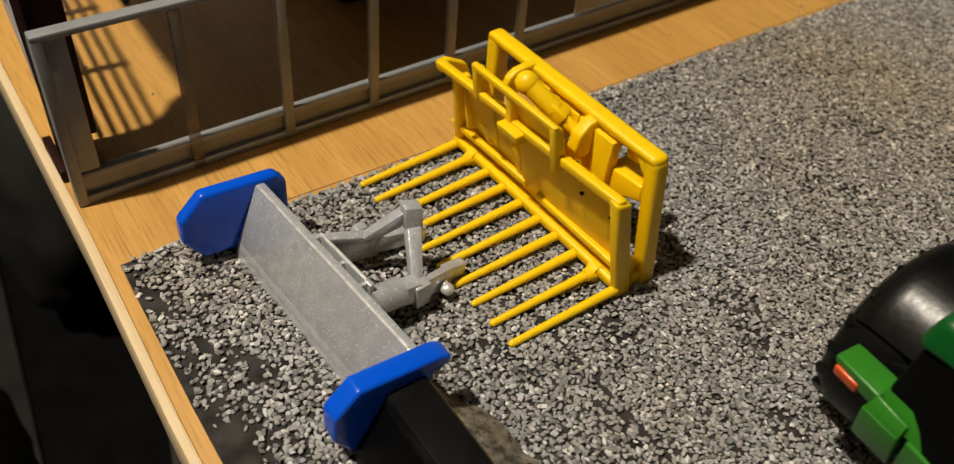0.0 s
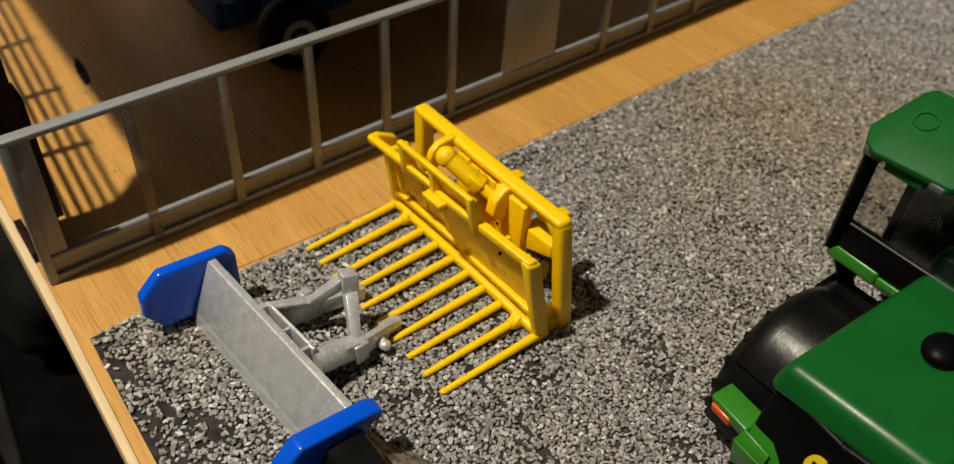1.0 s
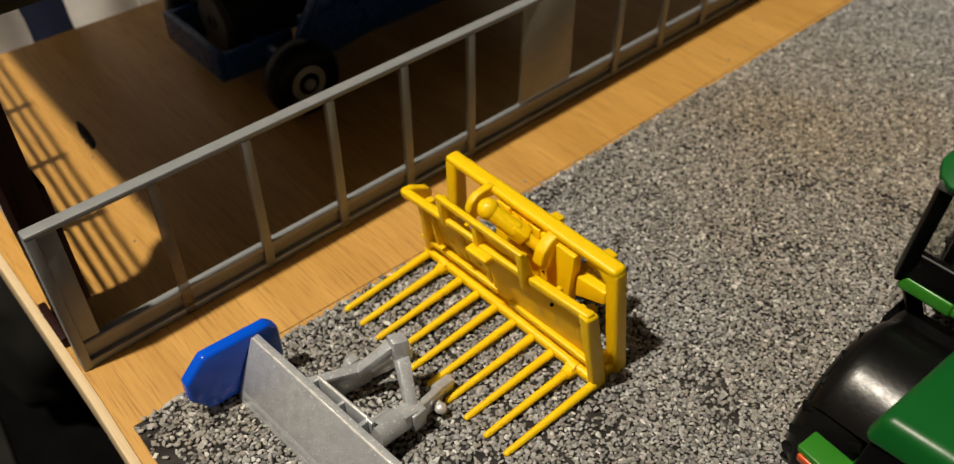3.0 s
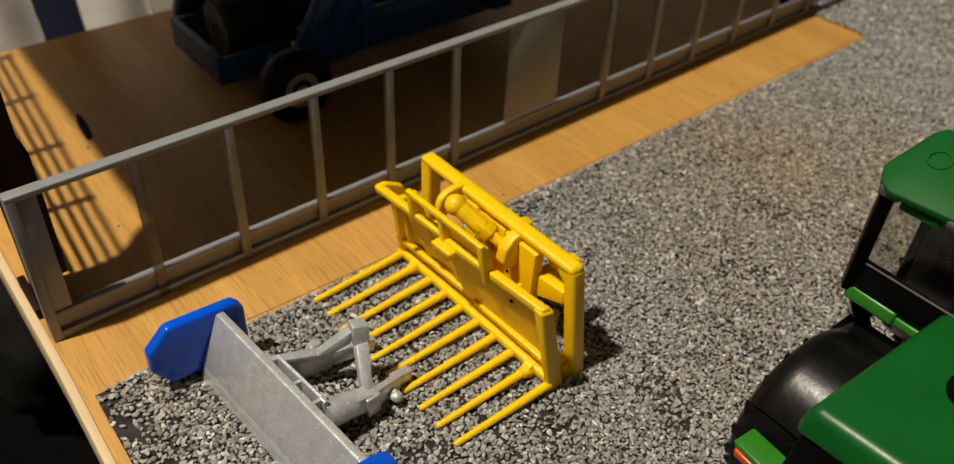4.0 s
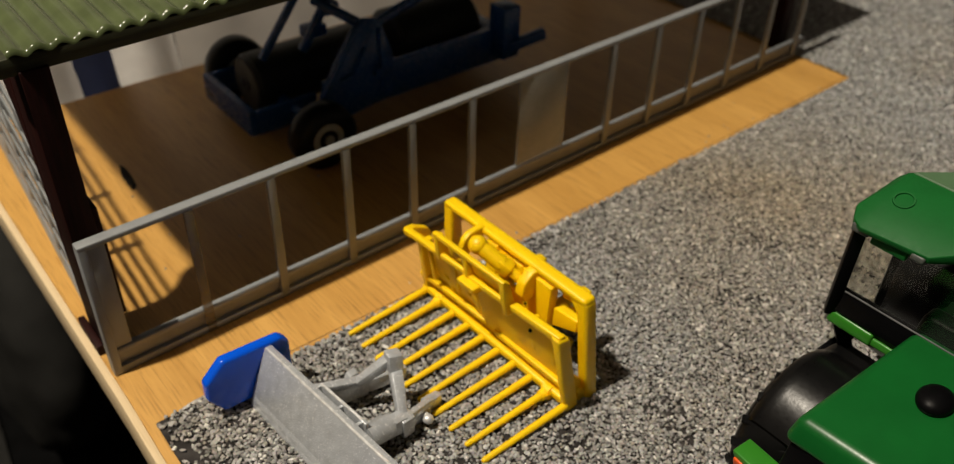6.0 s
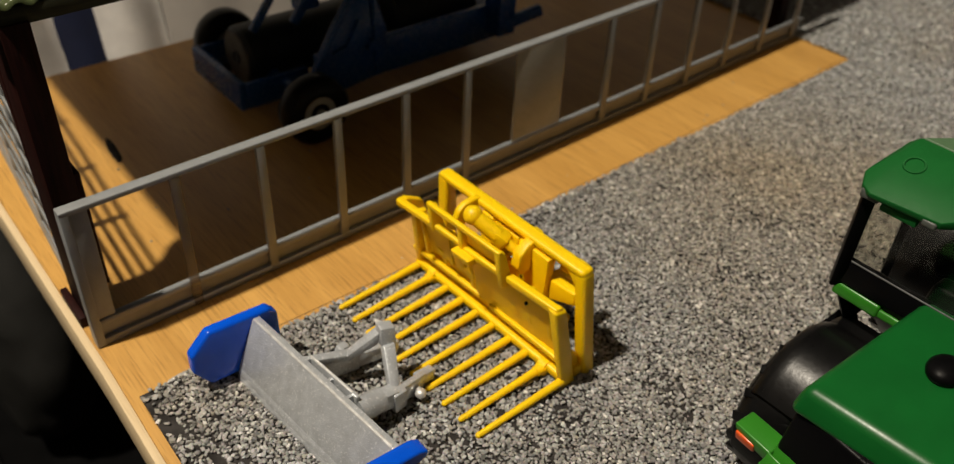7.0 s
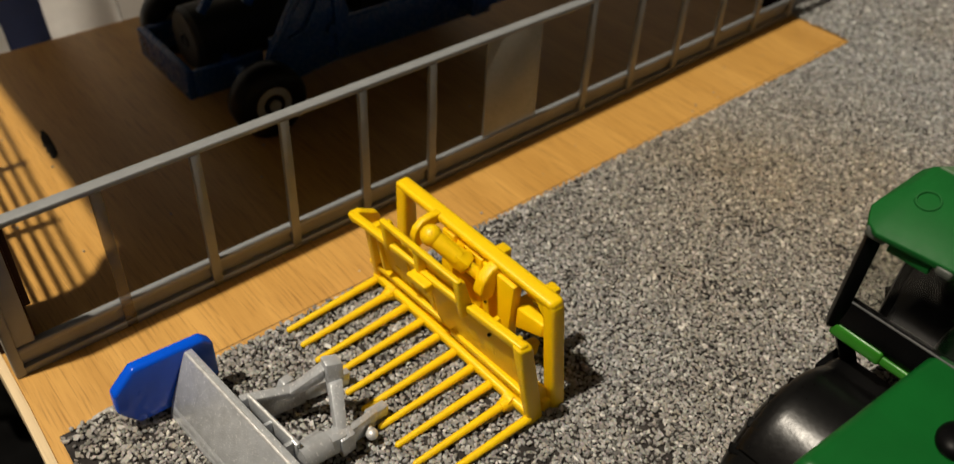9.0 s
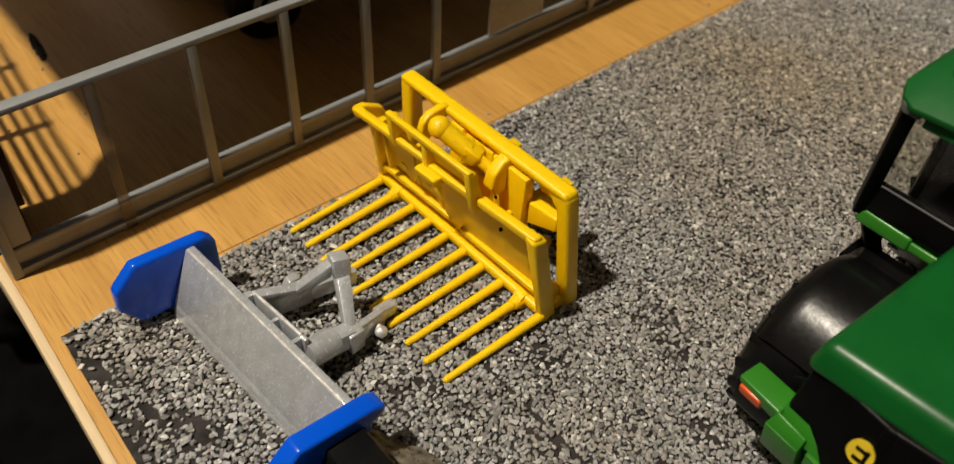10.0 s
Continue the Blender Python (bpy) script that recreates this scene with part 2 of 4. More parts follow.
GREY_WOOL = material("grey_wool", (0.091, 0.090, 0.082), 0.95, bump=0.6, scale=30, vary=0.3, fine=700, spec=0.05)
GREY_LINEN = material("grey_linen", (0.549, 0.521, 0.485), 0.95, bump=0.5, scale=25, vary=0.12, fine=900, spec=0.1)
BLACK_SATIN = material("satin_black_plastic", (0.00549, 0.00549, 0.00549), 0.38, bump=0.08, scale=120, vary=0.3, fine=1400, spec=0.16)
RESIN = material("brown_resin", (0.123, 0.112, 0.088), 0.4, bump=0.5, scale=320, vary=0.75, fine=900, speck=(0.02, 0.018, 0.014), speck_at=0.6)
LENS = material("clear_lens", (0.082, 0.091, 0.082), 0.4, bump=0.1, scale=300, vary=0.2, spec=0.3)
SHEER_BROWN = material("sheer_brown", (0.20, 0.17, 0.13), 0.25, bump=0.05, scale=60, vary=0.1, alpha=0.62)
GLUE = material("clear_glue", (0.567, 0.567, 0.549), 0.25, bump=0.3, scale=400, vary=0.3, alpha=0.7)
FROST = material("frosted_acrylic", (0.329, 0.329, 0.293), 0.28, bump=0.05, scale=60, vary=0.1, alpha=0.66)


def clear_glass(name, tint, mix):
    m = bpy.data.materials.new(name)
    m.use_nodes = True
    n, l = m.node_tree.nodes, m.node_tree.links
    out = n["Material Output"]
    t = n.new("ShaderNodeBsdfTransparent")
    t.inputs[0].default_value = (*tint, 1)
    g = n.new("ShaderNodeBsdfGlossy")
    g.inputs["Roughness"].default_value = 0.06
    s = n.new("ShaderNodeMixShader")
    s.inputs[0].default_value = mix
    l.new(t.outputs[0], s.inputs[1])
    l.new(g.outputs[0], s.inputs[2])
    l.new(s.outputs[0], out.inputs["Surface"])
    return m


CAB_GLASS = clear_glass("cab_glass", (0.90, 0.90, 0.88), 0.04)


# ---- mesh makers, in millimetres ----
ORIGIN = {}


def link_mesh(name, bm, mat, origin, smooth=35):
    for v in bm.verts:
        v.co = (v.co - Vector(origin)) * MM
    bmesh.ops.recalc_face_normals(bm, faces=bm.faces)
    me = bpy.data.meshes.new(name)
    bm.to_mesh(me)
    bm.free()
    me.polygons.foreach_set("use_smooth", [True] * len(me.polygons))
    me.set_sharp_from_angle(angle=radians(smooth))
    me.materials.append(mat)
    return new(name, me)


def thing(name, at, label, category, group="", kind=""):
    ob = new(name)
    ob.empty_display_size = 0.01
    ob.location = Vector(at) * MM
    ORIGIN[ob.name] = Vector(at)
    return tagged(ob, label, category, group, kind)


def part(name, bm, mat, parent, label="", smooth=35):
    o = ORIGIN[parent.name]
    ob = link_mesh(name, bm, mat, o, smooth)
    ob.parent = parent
    ORIGIN[ob.name] = o
    return tagged(ob, label)


def solo(name, bm, mat, at, label, category, group="", kind="", smooth=35):
    ob = link_mesh(name, bm, mat, at, smooth)
    ob.location = Vector(at) * MM
    ORIGIN[ob.name] = Vector(at)
    return tagged(ob, label, category, group, kind)


def mesh(*pieces):
    """One bmesh out of several."""
    out = bmesh.new()
    for p in pieces:
        me = bpy.data.meshes.new("scratch")
        p.to_mesh(me)
        p.free()
        out.from_mesh(me)
        bpy.data.meshes.remove(me)
    return out


def rounded(bm, r, seg=2):
    if r > 0:
        bmesh.ops.recalc_face_normals(bm, faces=bm.faces)
        edges = [e for e in bm.edges if len(e.link_faces) == 2 and e.calc_face_angle(0) > 0.5]
        bmesh.ops.bevel(bm, geom=edges, offset=r, segments=seg, profile=0.5, affect="EDGES", clamp_overlap=True)
    return bm


def box(x0, x1, y0, y1, z0, z1, r=0.3, seg=2):
    bm = bmesh.new()
    bmesh.ops.create_cube(bm, size=1)
    for v in bm.verts:
        v.co = Vector((x0 + (v.co.x + 0.5) * (x1 - x0), y0 + (v.co.y + 0.5) * (y1 - y0), z0 + (v.co.z + 0.5) * (z1 - z0)))
    return rounded(bm, r, seg)


def prism(points, a, b, axis="y", r=0.3, seg=2):
    """A polygon in the two other axes, drawn out along axis from a to b."""
    bm = bmesh.new()
    put = {"x": lambda p, t: (t, p[0], p[1]), "y": lambda p, t: (p[0], t, p[1]), "z": lambda p, t: (p[0], p[1], t)}[axis]
    low = [bm.verts.new(put(p, a)) for p in points]
    top = [bm.verts.new(put(p, b)) for p in points]
    bm.faces.new(low)
    bm.faces.new(list(reversed(top)))
    k = len(points)
    for i in range(k):
        bm.faces.new((low[i], top[i], top[(i + 1) % k], low[(i + 1) % k]))
    return rounded(bm, r, seg)


def hexa(c, r=0.3, seg=2):
    """A solid of eight corners: four below, four above, in the same order."""
    bm = bmesh.new()
    v = [bm.verts.new(p) for p in c]
    for f in ((0, 1, 2, 3), (4, 5, 6, 7), (0, 1, 5, 4), (1, 2, 6, 5), (2, 3, 7, 6), (3, 0, 4, 7)):
        bm.faces.new([v[i] for i in f])
    return rounded(bm, r, seg)


def beam(p, q, w, h, r=0.3, up=(0, 0, 1)):
    """A bar of width w and height h from p to q."""
    p, q = Vector(p), Vector(q)
    d = (q - p).normalized()
    s = d.cross(Vector(up)).normalized()
    u = s.cross(d)
    c = [p - s * w / 2 - u * h / 2, p + s * w / 2 - u * h / 2, p + s * w / 2 + u * h / 2, p - s * w / 2 + u * h / 2]
    return hexa(c + [x + (q - p) for x in c], r)


def rod(p, q, r, r2=None, n=16, dome=False):
    """A round bar from p to q; dome rounds the end at q."""
    p, q = Vector(p), Vector(q)
    r2 = r if r2 is None else r2
    d = (q - p).normalized()
    s = d.orthogonal().normalized()
    u = d.cross(s)
    rings = [(p, r), (q, r2)]
    if dome:
        rings += [(q + d * r2 * math.sin(a), r2 * math.cos(a)) for a in (0.5, 1.0, 1.35)]
    bm = bmesh.new()
    loops = [[bm.verts.new(c + (s * math.cos(t) + u * math.sin(t)) * k) for t in [2 * math.pi * i / n for i in range(n)]] for c, k in rings]
    for a, b in zip(loops, loops[1:]):
        for i in range(n):
            bm.faces.new((a[i], a[(i + 1) % n], b[(i + 1) % n], b[i]))
    bm.faces.new(loops[0])
    bm.faces.new(loops[-1])
    return bm


def ball(c, r, squash=(1, 1, 1), n=16):
    bm = bmesh.new()
    bmesh.ops.create_uvsphere(bm, u_segments=n, v_segments=n // 2, radius=r)
    for v in bm.verts:
        v.co = Vector((v.co.x * squash[0], v.co.y * squash[1], v.co.z * squash[2])) + Vector(c)
    return bm


def lathe(profile, centre, axis="y", n=40):
    """A closed profile of (radius, along) turned about an axis through centre."""
    bm = bmesh.new()
    cx = Vector(centre)
    loops = []
    for i in range(n):
        t = 2 * math.pi * i / n
        c, s = math.cos(t), math.sin(t)
        put = {"y": lambda r, a: Vector((r * c, a, r * s)), "x": lambda r, a: Vector((a, r * c, r * s)), "z": lambda r, a: Vector((r * c, r * s, a))}[axis]
        loops.append([bm.verts.new(cx + put(r, a)) for r, a in profile])
    k = len(profile)
    for i in range(n):
        a, b = loops[i], loops[(i + 1) % n]
        for j in range(k):
            bm.faces.new((a[j], a[(j + 1) % k], b[(j + 1) % k], b[j]))
    return bm


def sheet(nx, ny, f):
    """A grid of points f(u, v), u and v from 0 to 1."""
    bm = bmesh.new()
    g = [[bm.verts.new(f(i / nx, j / ny)) for j in range(ny + 1)] for i in range(nx + 1)]
    for i in range(nx):
        for j in range(ny):
            bm.faces.new((g[i][j], g[i + 1][j], g[i + 1][j + 1], g[i][j + 1]))
    return bm


def loft(low, z0, high, z1, r=0.3, seg=2):
    """A solid between two plan outlines of as many corners."""
    bm = bmesh.new()
    a = [bm.verts.new((x, y, z0)) for x, y in low]
    c = [bm.verts.new((x, y, z1)) for x, y in high]
    bm.faces.new(a)
    bm.faces.new(list(reversed(c)))
    k = len(low)
    for i in range(k):
        bm.faces.new((a[i], c[i], c[(i + 1) % k], a[(i + 1) % k]))
    return rounded(bm, r, seg)


def thick(bm, t):
    bmesh.ops.recalc_face_normals(bm, faces=bm.faces)
    bmesh.ops.solidify(bm, geom=list(bm.faces), thickness=t)
    return bm


# ---- the room, closed round the table ----
# unseen room shell; wall and ceiling tones are set for the fill they bounce
solo("floor", box(-1800, 1900, -1500, 1500, -480, -460, 0), CARPET, (0, 0, -480), "dark carpet floor under the table", "floor", kind="structure")
solo("ceiling", box(-1800, 1900, -1500, 1500, 2150, 2170, 0), CEIL, (0, 0, 2150), "plain dark ceiling", "ceiling", kind="structure")
solo("wall_north", box(-1800, 1900, 1500, 1520, -480, 2170, 0), WALL, (0, 1500, -480), "plain brown wall", "wall", kind="structure")
solo("wall_south", box(-1800, 1900, -1520, -1500, -480, 2170, 0), WALL, (0, -1500, -480), "plain brown wall", "wall", kind="structure")
solo("wall_west", box(-1820, -1800, -1500, 1500, -480, 2170, 0), WALL, (-1800, 0, -480), "plain brown wall", "wall", kind="structure")
solo("wall_east", box(1900, 1920, -1500, 1500, -480, 2170, 0), WALL, (1900, 0, -480), "plain brown wall", "wall", kind="structure")

# ---- the diorama board ----
board = thing("diorama_board", (25, 0, -16), "oak-veneered board carrying the toy farm yard", "board", kind="structure")
part("board_top", prism([(25.3, 443), (24.8, 215), (23.0, 140), (22.6, -420), (900, -420), (900, 443)], -16, 0, "z", 0.3), OAK, board)
part("edging_strip", prism([(22.2, 443), (21.8, 215), (20.2, 140), (19.8, -420), (22.55, -420), (22.95, 140), (24.75, 215), (25.25, 443)], -15.8, -0.15, "z", 0.35), PALE_EDGE, board, "pale solid wood edging strip")

part("score_line", prism([(72, 200.6), (160, 200.2), (300, 201.4), (455, 203.0), (455, 203.5), (300, 201.8), (160, 200.6), (72, 201.1)], -0.1, 0.03, "z", 0), SCORED, board, "knife line scored in the veneer")

table = thing("table", (460, 0, -460), "dark table under the board", "table", kind="structure")
part("table_top", box(150, 860, -380, 400, -46, -16.2, 2), MAHOGANY, table)
for x in (190, 820):
    for y in (-340, 360):
        part("table_leg", box(x - 20, x + 20, y - 20, y + 20, -460, -46, 2), MAHOGANY, table)

# gravel mat: a backing sheet and loose stones glued on it
MAT_BACK = 197.4


def mat_outline():
    return [(26.4, -400), (880, -400), (880, 440), (459, 440), (457, 200.4), (300, 199), (200, 198), (27.8, MAT_BACK), (26.8, 140)]


backing = solo("gravel_mat", prism(mat_outline(), 0.05, 0.9, "z", 0), FELT, (300, 0, 0), "black felt mat glued to the board", "mat", kind="structure")


def heap(rng, rows, iv, itri, lo, hi):
    """Stones of one base shape at the rows (x, y, size), each jittered and lying on its flat side."""
    k = len(rows)
    turn, tip, way = rng.uniform(0, 2 * np.pi, k), rng.normal(0, 0.32, k), rng.uniform(0, 2 * np.pi, k)
    q0 = np.stack([np.cos(turn / 2), 0 * turn, 0 * turn, np.sin(turn / 2)], 1)
    q1 = np.stack([np.cos(tip / 2), np.sin(tip / 2) * np.cos(way), np.sin(tip / 2) * np.sin(way), 0 * tip], 1)
    q = np.stack([q1[:, 0] * q0[:, 0] - q1[:, 3] * q0[:, 3], q1[:, 1] * q0[:, 0] + q1[:, 2] * q0[:, 3], q1[:, 2] * q0[:, 0] - q1[:, 1] * q0[:, 3], q1[:, 0] * q0[:, 3] + q1[:, 3] * q0[:, 0]], 1)
    w, x, y, z = q.T
    rot = np.stack([1 - 2 * (y * y + z * z), 2 * (x * y - z * w), 2 * (x * z + y * w), 2 * (x * y + z * w), 1 - 2 * (x * x + z * z), 2 * (y * z - x * w),
                    2 * (x * z - y * w), 2 * (y * z + x * w), 1 - 2 * (x * x + y * y)], 1).reshape(k, 3, 3)
    scale = np.stack([rng.uniform(0.95, 1.6, k), rng.uniform(0.68, 1.08, k), rng.uniform(0.36, 0.8, k)], 1) * rows[:, 2:3]
    lump = rng.uniform(lo, hi, (k, len(iv), 1)) * rng.uniform(0.84, 1.15, (k, len(iv), 3))
    v = np.einsum("kij,kvj->kvi", rot, iv[None] * lump * scale[:, None, :])
    v[..., :2] += rows[:, None, :2]
    v[..., 2] += 0.9 + rng.uniform(0.1, 0.95, k)[:, None]
    return v.reshape(-1, 3), (itri[None] + (np.arange(k) * len(iv))[:, None, None]).reshape(-1, 3)


def stones():
    rng = np.random.default_rng(4)
    ico = bmesh.new()
    bmesh.ops.create_icosphere(ico, subdivisions=1, radius=1)
    iv = np.array([v.co[:] for v in ico.verts])
    itri = np.array([[v.index for v in f.verts] for f in ico.faces])
    ico.free()

    def scatter(x0, x1, y0, y1, step, lo, hi, keep):
        nx, ny = int((x1 - x0) / step), int((y1 - y0) / step)
        gx, gy = np.meshgrid(np.arange(nx), np.arange(ny))
        p = np.stack([x0 + (gx.ravel() + rng.uniform(0, 1, gx.size)) * step, y0 + (gy.ravel() + rng.uniform(0, 1, gx.size)) * step], 1)
        p = p[rng.uniform(0, 1, len(p)) < keep]
        return np.c_[p, rng.uniform(lo, hi, len(p))]

    near = np.concatenate([scatter(27.6, 120, 0, 200, 1.25, 0.58, 1.0, 0.96), scatter(120, 300, 0, 200, 1.10, 0.52, 0.92, 0.97)])
    # bare felt shows along the worn front corner of the mat
    bare = np.array([noise.noise(Vector((x * 0.055, y * 0.055, 3.0))) for x, y, _ in near])
    edge = np.clip((near[:, 0] - 28) / 24, 0, 1)
    near = near[rng.uniform(0, 1, len(near)) < np.clip(0.38 + 0.70 * edge + 0.8 * bare - 0.8 * np.exp(-((near[:, 0] - 29.5) / 7.0) ** 2 - ((near[:, 1] - 122) / 15) ** 2), 0.02, 1.0)]
    mid = scatter(300, 470, -20, 199, 1.14, 0.58, 1.02, 0.98)
    far = scatter(455.5, 700, 150, 438, 1.42, 0.7, 1.2, 0.98)
    far2 = scatter(470, 700, -60, 150, 1.42, 0.7, 1.2, 0.98)
    edge2 = scatter(28.5, 300, -60, 0, 1.7, 0.7, 1.2, 0.9)
    rows = np.concatenate([near, mid, far, far2, edge2])
    rows = rows[rows[:, 1] < np.where(rows[:, 0] < 455.5, 197.6 + 0.006 * (rows[:, 0] - 28), 438)]
    # most of the stones are flat lumps, worn or freshly broken, the rest blunt chips
    cv = np.array([(x, y, z) for x in (-0.8, 0.8) for y in (-0.8, 0.8) for z in (-0.8, 0.8)])
    ctri = np.array([(0, 1, 3), (0, 3, 2), (4, 6, 7), (4, 7, 5), (0, 4, 5), (0, 5, 1), (2, 3, 7), (2, 7, 6), (0, 2, 6), (0, 6, 4), (1, 5, 7), (1, 7, 3)])
    rng.shuffle(rows)
    cut = int(len(rows) * 0.72)
    parts = [heap(rng, rows[:cut], iv, itri, 0.80, 1.16), heap(rng, rows[cut:], cv, ctri, 0.5, 1.25)]
    tri = np.concatenate([parts[0][1], parts[1][1] + len(parts[0][0])])
    v = np.concatenate([p[0] for p in parts])
    me = bpy.data.meshes.new("gravel")
    v = (v - np.array([300, 0, 0])) * MM
    me.vertices.add(len(v))
    me.vertices.foreach_set("co", v.ravel())
    me.loops.add(tri.size)
    me.loops.foreach_set("vertex_index", tri.ravel())
    me.polygons.add(len(tri))
    me.polygons.foreach_set("loop_start", np.arange(0, tri.size, 3))
    me.polygons.foreach_set("use_smooth", np.arange(len(tri)) < len(parts[0][1]) // 2)
    me.update()
    me.validate()
    me.materials.append(STONE)
    ob = new("gravel", me)
    ob.location = (0.3, 0, 0)
    tagged(ob, "loose crushed grey and brown stone covering the mat", "gravel", kind="stuff")


stones()
smear = mesh(ball((47, 198.4, 0.5), 1, (9, 1.3, 0.8), 24), ball((38, 197.6, 0.3), 1, (5, 0.8, 0.4), 20))
for v in smear.verts:
    v.co.y += 0.7 * noise.noise(v.co * 0.4)
solo("glue_smear", smear, GLUE, (47, 198.4, 0), "dried whitish glue squeezed out along the mat", "glue")

# ---- the grey fence along the shed front ----
FY = lambda x: 227.7 + 0.0225 * x


def along(x0, x1, out, back, z0, z1, r=0.3):
    """A bar along the fence line, from out in front of it to back behind it."""
    return hexa([(x0, FY(x0) + out, z0), (x1, FY(x1) + out, z0), (x1, FY(x1) + back, z0), (x0, FY(x0) + back, z0),
                 (x0, FY(x0) + out, z1), (x1, FY(x1) + out, z1), (x1, FY(x1) + back, z1), (x0, FY(x0) + back, z1)], r)


fence = thing("fence", (240, 233, 0), "grey plastic panelled fence with upright posts and a top rail", "fence")
part("base_rail", along(26.2, 461, 0, 5.4, 0, 3.2, 0.4), GREY_PLASTIC, fence)
part("lower_panel", along(27, 460, 1.8, 3.6, 3.0, 8.8, 0), GREY_PLASTIC, fence)
part("sill_rail", along(26.2, 461, 0.3, 3.5, 8.8, 11.4, 0.7), GREY_PLASTIC, fence)
part("top_rail", along(25.4, 462, -0.3, 4.2, 57.2, 59.3, 0.5), GREY_PLASTIC, fence)
part("end_stile", along(25.4, 28.6, -0.4, 4.6, 0, 58, 0.5), GREY_PLASTIC, fence)
part("stile_panel", along(28.6, 34.6, 0.9, 5.4, 11.6, 57.4, 0.3), GREY_PLASTIC, fence)
# the first post is see-through brown, the others grey plastic
for x in (65.0, 97.6, 130.6, 163.0, 195.4, 284.6, 317.4, 350.6, 384.0, 418.0, 452.0):
    part("post", along(x - 2.5, x + 1.2, -0.5, 1.5, 0.4, 57.4, 0.4), SHEER_BROWN if x == 65.0 else GREY_PLASTIC, fence, "brownish see-through post" if x == 65.0 else "")
part("frosted_pane", along(223.4, 254.0, 1.2, 2.0, 11.0, 57.4, 0.1), FROST, fence, "frosted acrylic pane")

# ---- the shed: post, beam, roof, side hurdle ----
SY = lambda x: 240.6 + 0.0225 * x
shed = thing("toy_shed", (30, 250, 0), "open toy shed with dark wooden posts and a green corrugated roof", "shed")
part("corner_post", mesh(box(27.6, 36.6, 243, 260.2, 0, 116, 0.4), box(36.2, 38.6, 243.4, 255, 14, 62, 0.4)), MAHOGANY, shed, "dark mahogany post")
# brace added for the rounded shadow edge on the shed floor, outline fitted to it
part("knee_brace", prism([(260.0, 22), (261.6, 60), (263.0, 75), (265.4, 86), (268.6, 94), (272.5, 101), (276, 112), (276, 116), (260.0, 116)], 27.4, 35.4, "x", 0.4), MAHOGANY, shed, "curved dark knee brace")
part("foot_block", box(24.6, 27.2, 242, 263, 0, 4.5, 0.4), MAHOGANY, shed)
part("front_beam", hexa([(20, SY(20) + 3, 114.8), (470, SY(470) + 3, 114.8), (470, SY(470) + 11, 114.8), (20, SY(20) + 11, 114.8), (20, SY(20) + 3, 120.8), (470, SY(470) + 3, 120.8), (470, SY(470) + 11, 120.8), (20, SY(20) + 11, 120.8)], 0.5), BEAM_WOOD, shed, "mossy stained beam")
part("back_beam", box(62, 470, 430, 438, 117.5, 125, 0.5), BEAM_WOOD, shed)
for x in (330, 452):
    part("corner_post", box(x, x + 9, 430.5, 439.5, 0, 117.5, 0.4), MAHOGANY, shed)
part("corner_post", box(452, 461, 250, 259, 0, 117.5, 0.4), MAHOGANY, shed)
ROOF_ROWS = [(1.1 - 1.1 * math.cos(q), -1.1 + 1.1 * math.sin(q)) for q in (0.0, 0.3, 0.6, 0.9, 1.2, math.pi / 2)] + [(60.0, 0.0), (202.0, 0.0)]


def roof_point(u, v):
    """Corrugated sheet that rises to the back, its front edge rolled down."""
    x = 25.4 + 446 * u
    out, down = ROOF_ROWS[round(v * (len(ROOF_ROWS) - 1))]
    return (x, SY(x) + out, 123.3 + 0.03 * out + down + 0.75 * math.sin(447 * u * 2 * math.pi / 7.1))


roof = sheet(1000, len(ROOF_ROWS) - 1, roof_point)
part("roof", thick(roof, 0.7), ROOF, shed, "green corrugated plastic sheet")

hurdle = thing("hurdle", (29, 256, 0), "grey plastic hurdle closing the shed side", "hurdle")
HX = lambda y: 29.4 + 0.065 * (y - 256)
for z in (1.9, 8.9, 20.3, 31.6, 42.9, 54.2, 65.4, 76.9):
    part("rail", beam((HX(261), 261, z), (HX(436), 436, z), 1.0, 3.6, 0.35), GREY_PLASTIC, hurdle)
for y in (259, 301.8, 345, 390, 433):
    part("upright", beam((HX(y) + 0.5, y, 0), (HX(y) + 0.5, y, 79), 1.6, 3.4, 0.35, up=(0, 1, 0)), GREY_PLASTIC, hurdle)

# ---- cloth behind the board ----


def drape(x0, x1, seed):
    return thick(sheet(40, 10, lambda u, v: (x0 + (x1 - x0) * u + 0.8 * math.sin(v * 3 + seed),
                                             452 + 2.6 * math.sin(u * (x1 - x0) * 0.13 + seed) + 112 * v + 4 * math.sin(v * 9 + u * 4 + seed), -120 + 520 * v)), 1.2)


towel = thing("striped_cloth", (120, 450, -120), "white and navy striped cloth hanging behind the board", "cloth")
part("white_stripe", drape(40, 97.2, 0.3), CLOTH, towel)
part("navy_stripe", drape(97.2, 119.6, 1.0), CLOTH_BLUE, towel)
part("white_stripe", drape(119.6, 159.4, 2.0), CLOTH, towel)
part("grey_stripe", drape(159.4, 900, 0.8), GREY_LINEN, towel, "greyish end of the cloth")

# ---- dark things beside the board ----
rug = sheet(40, 60, lambda u, v: (-420 + (408 - 0.1 * (640 - (150 + 900 * v))) * u, 150 + 900 * v, -457 + 3 * noise.noise(Vector((u * 5, v * 12, 2)))))
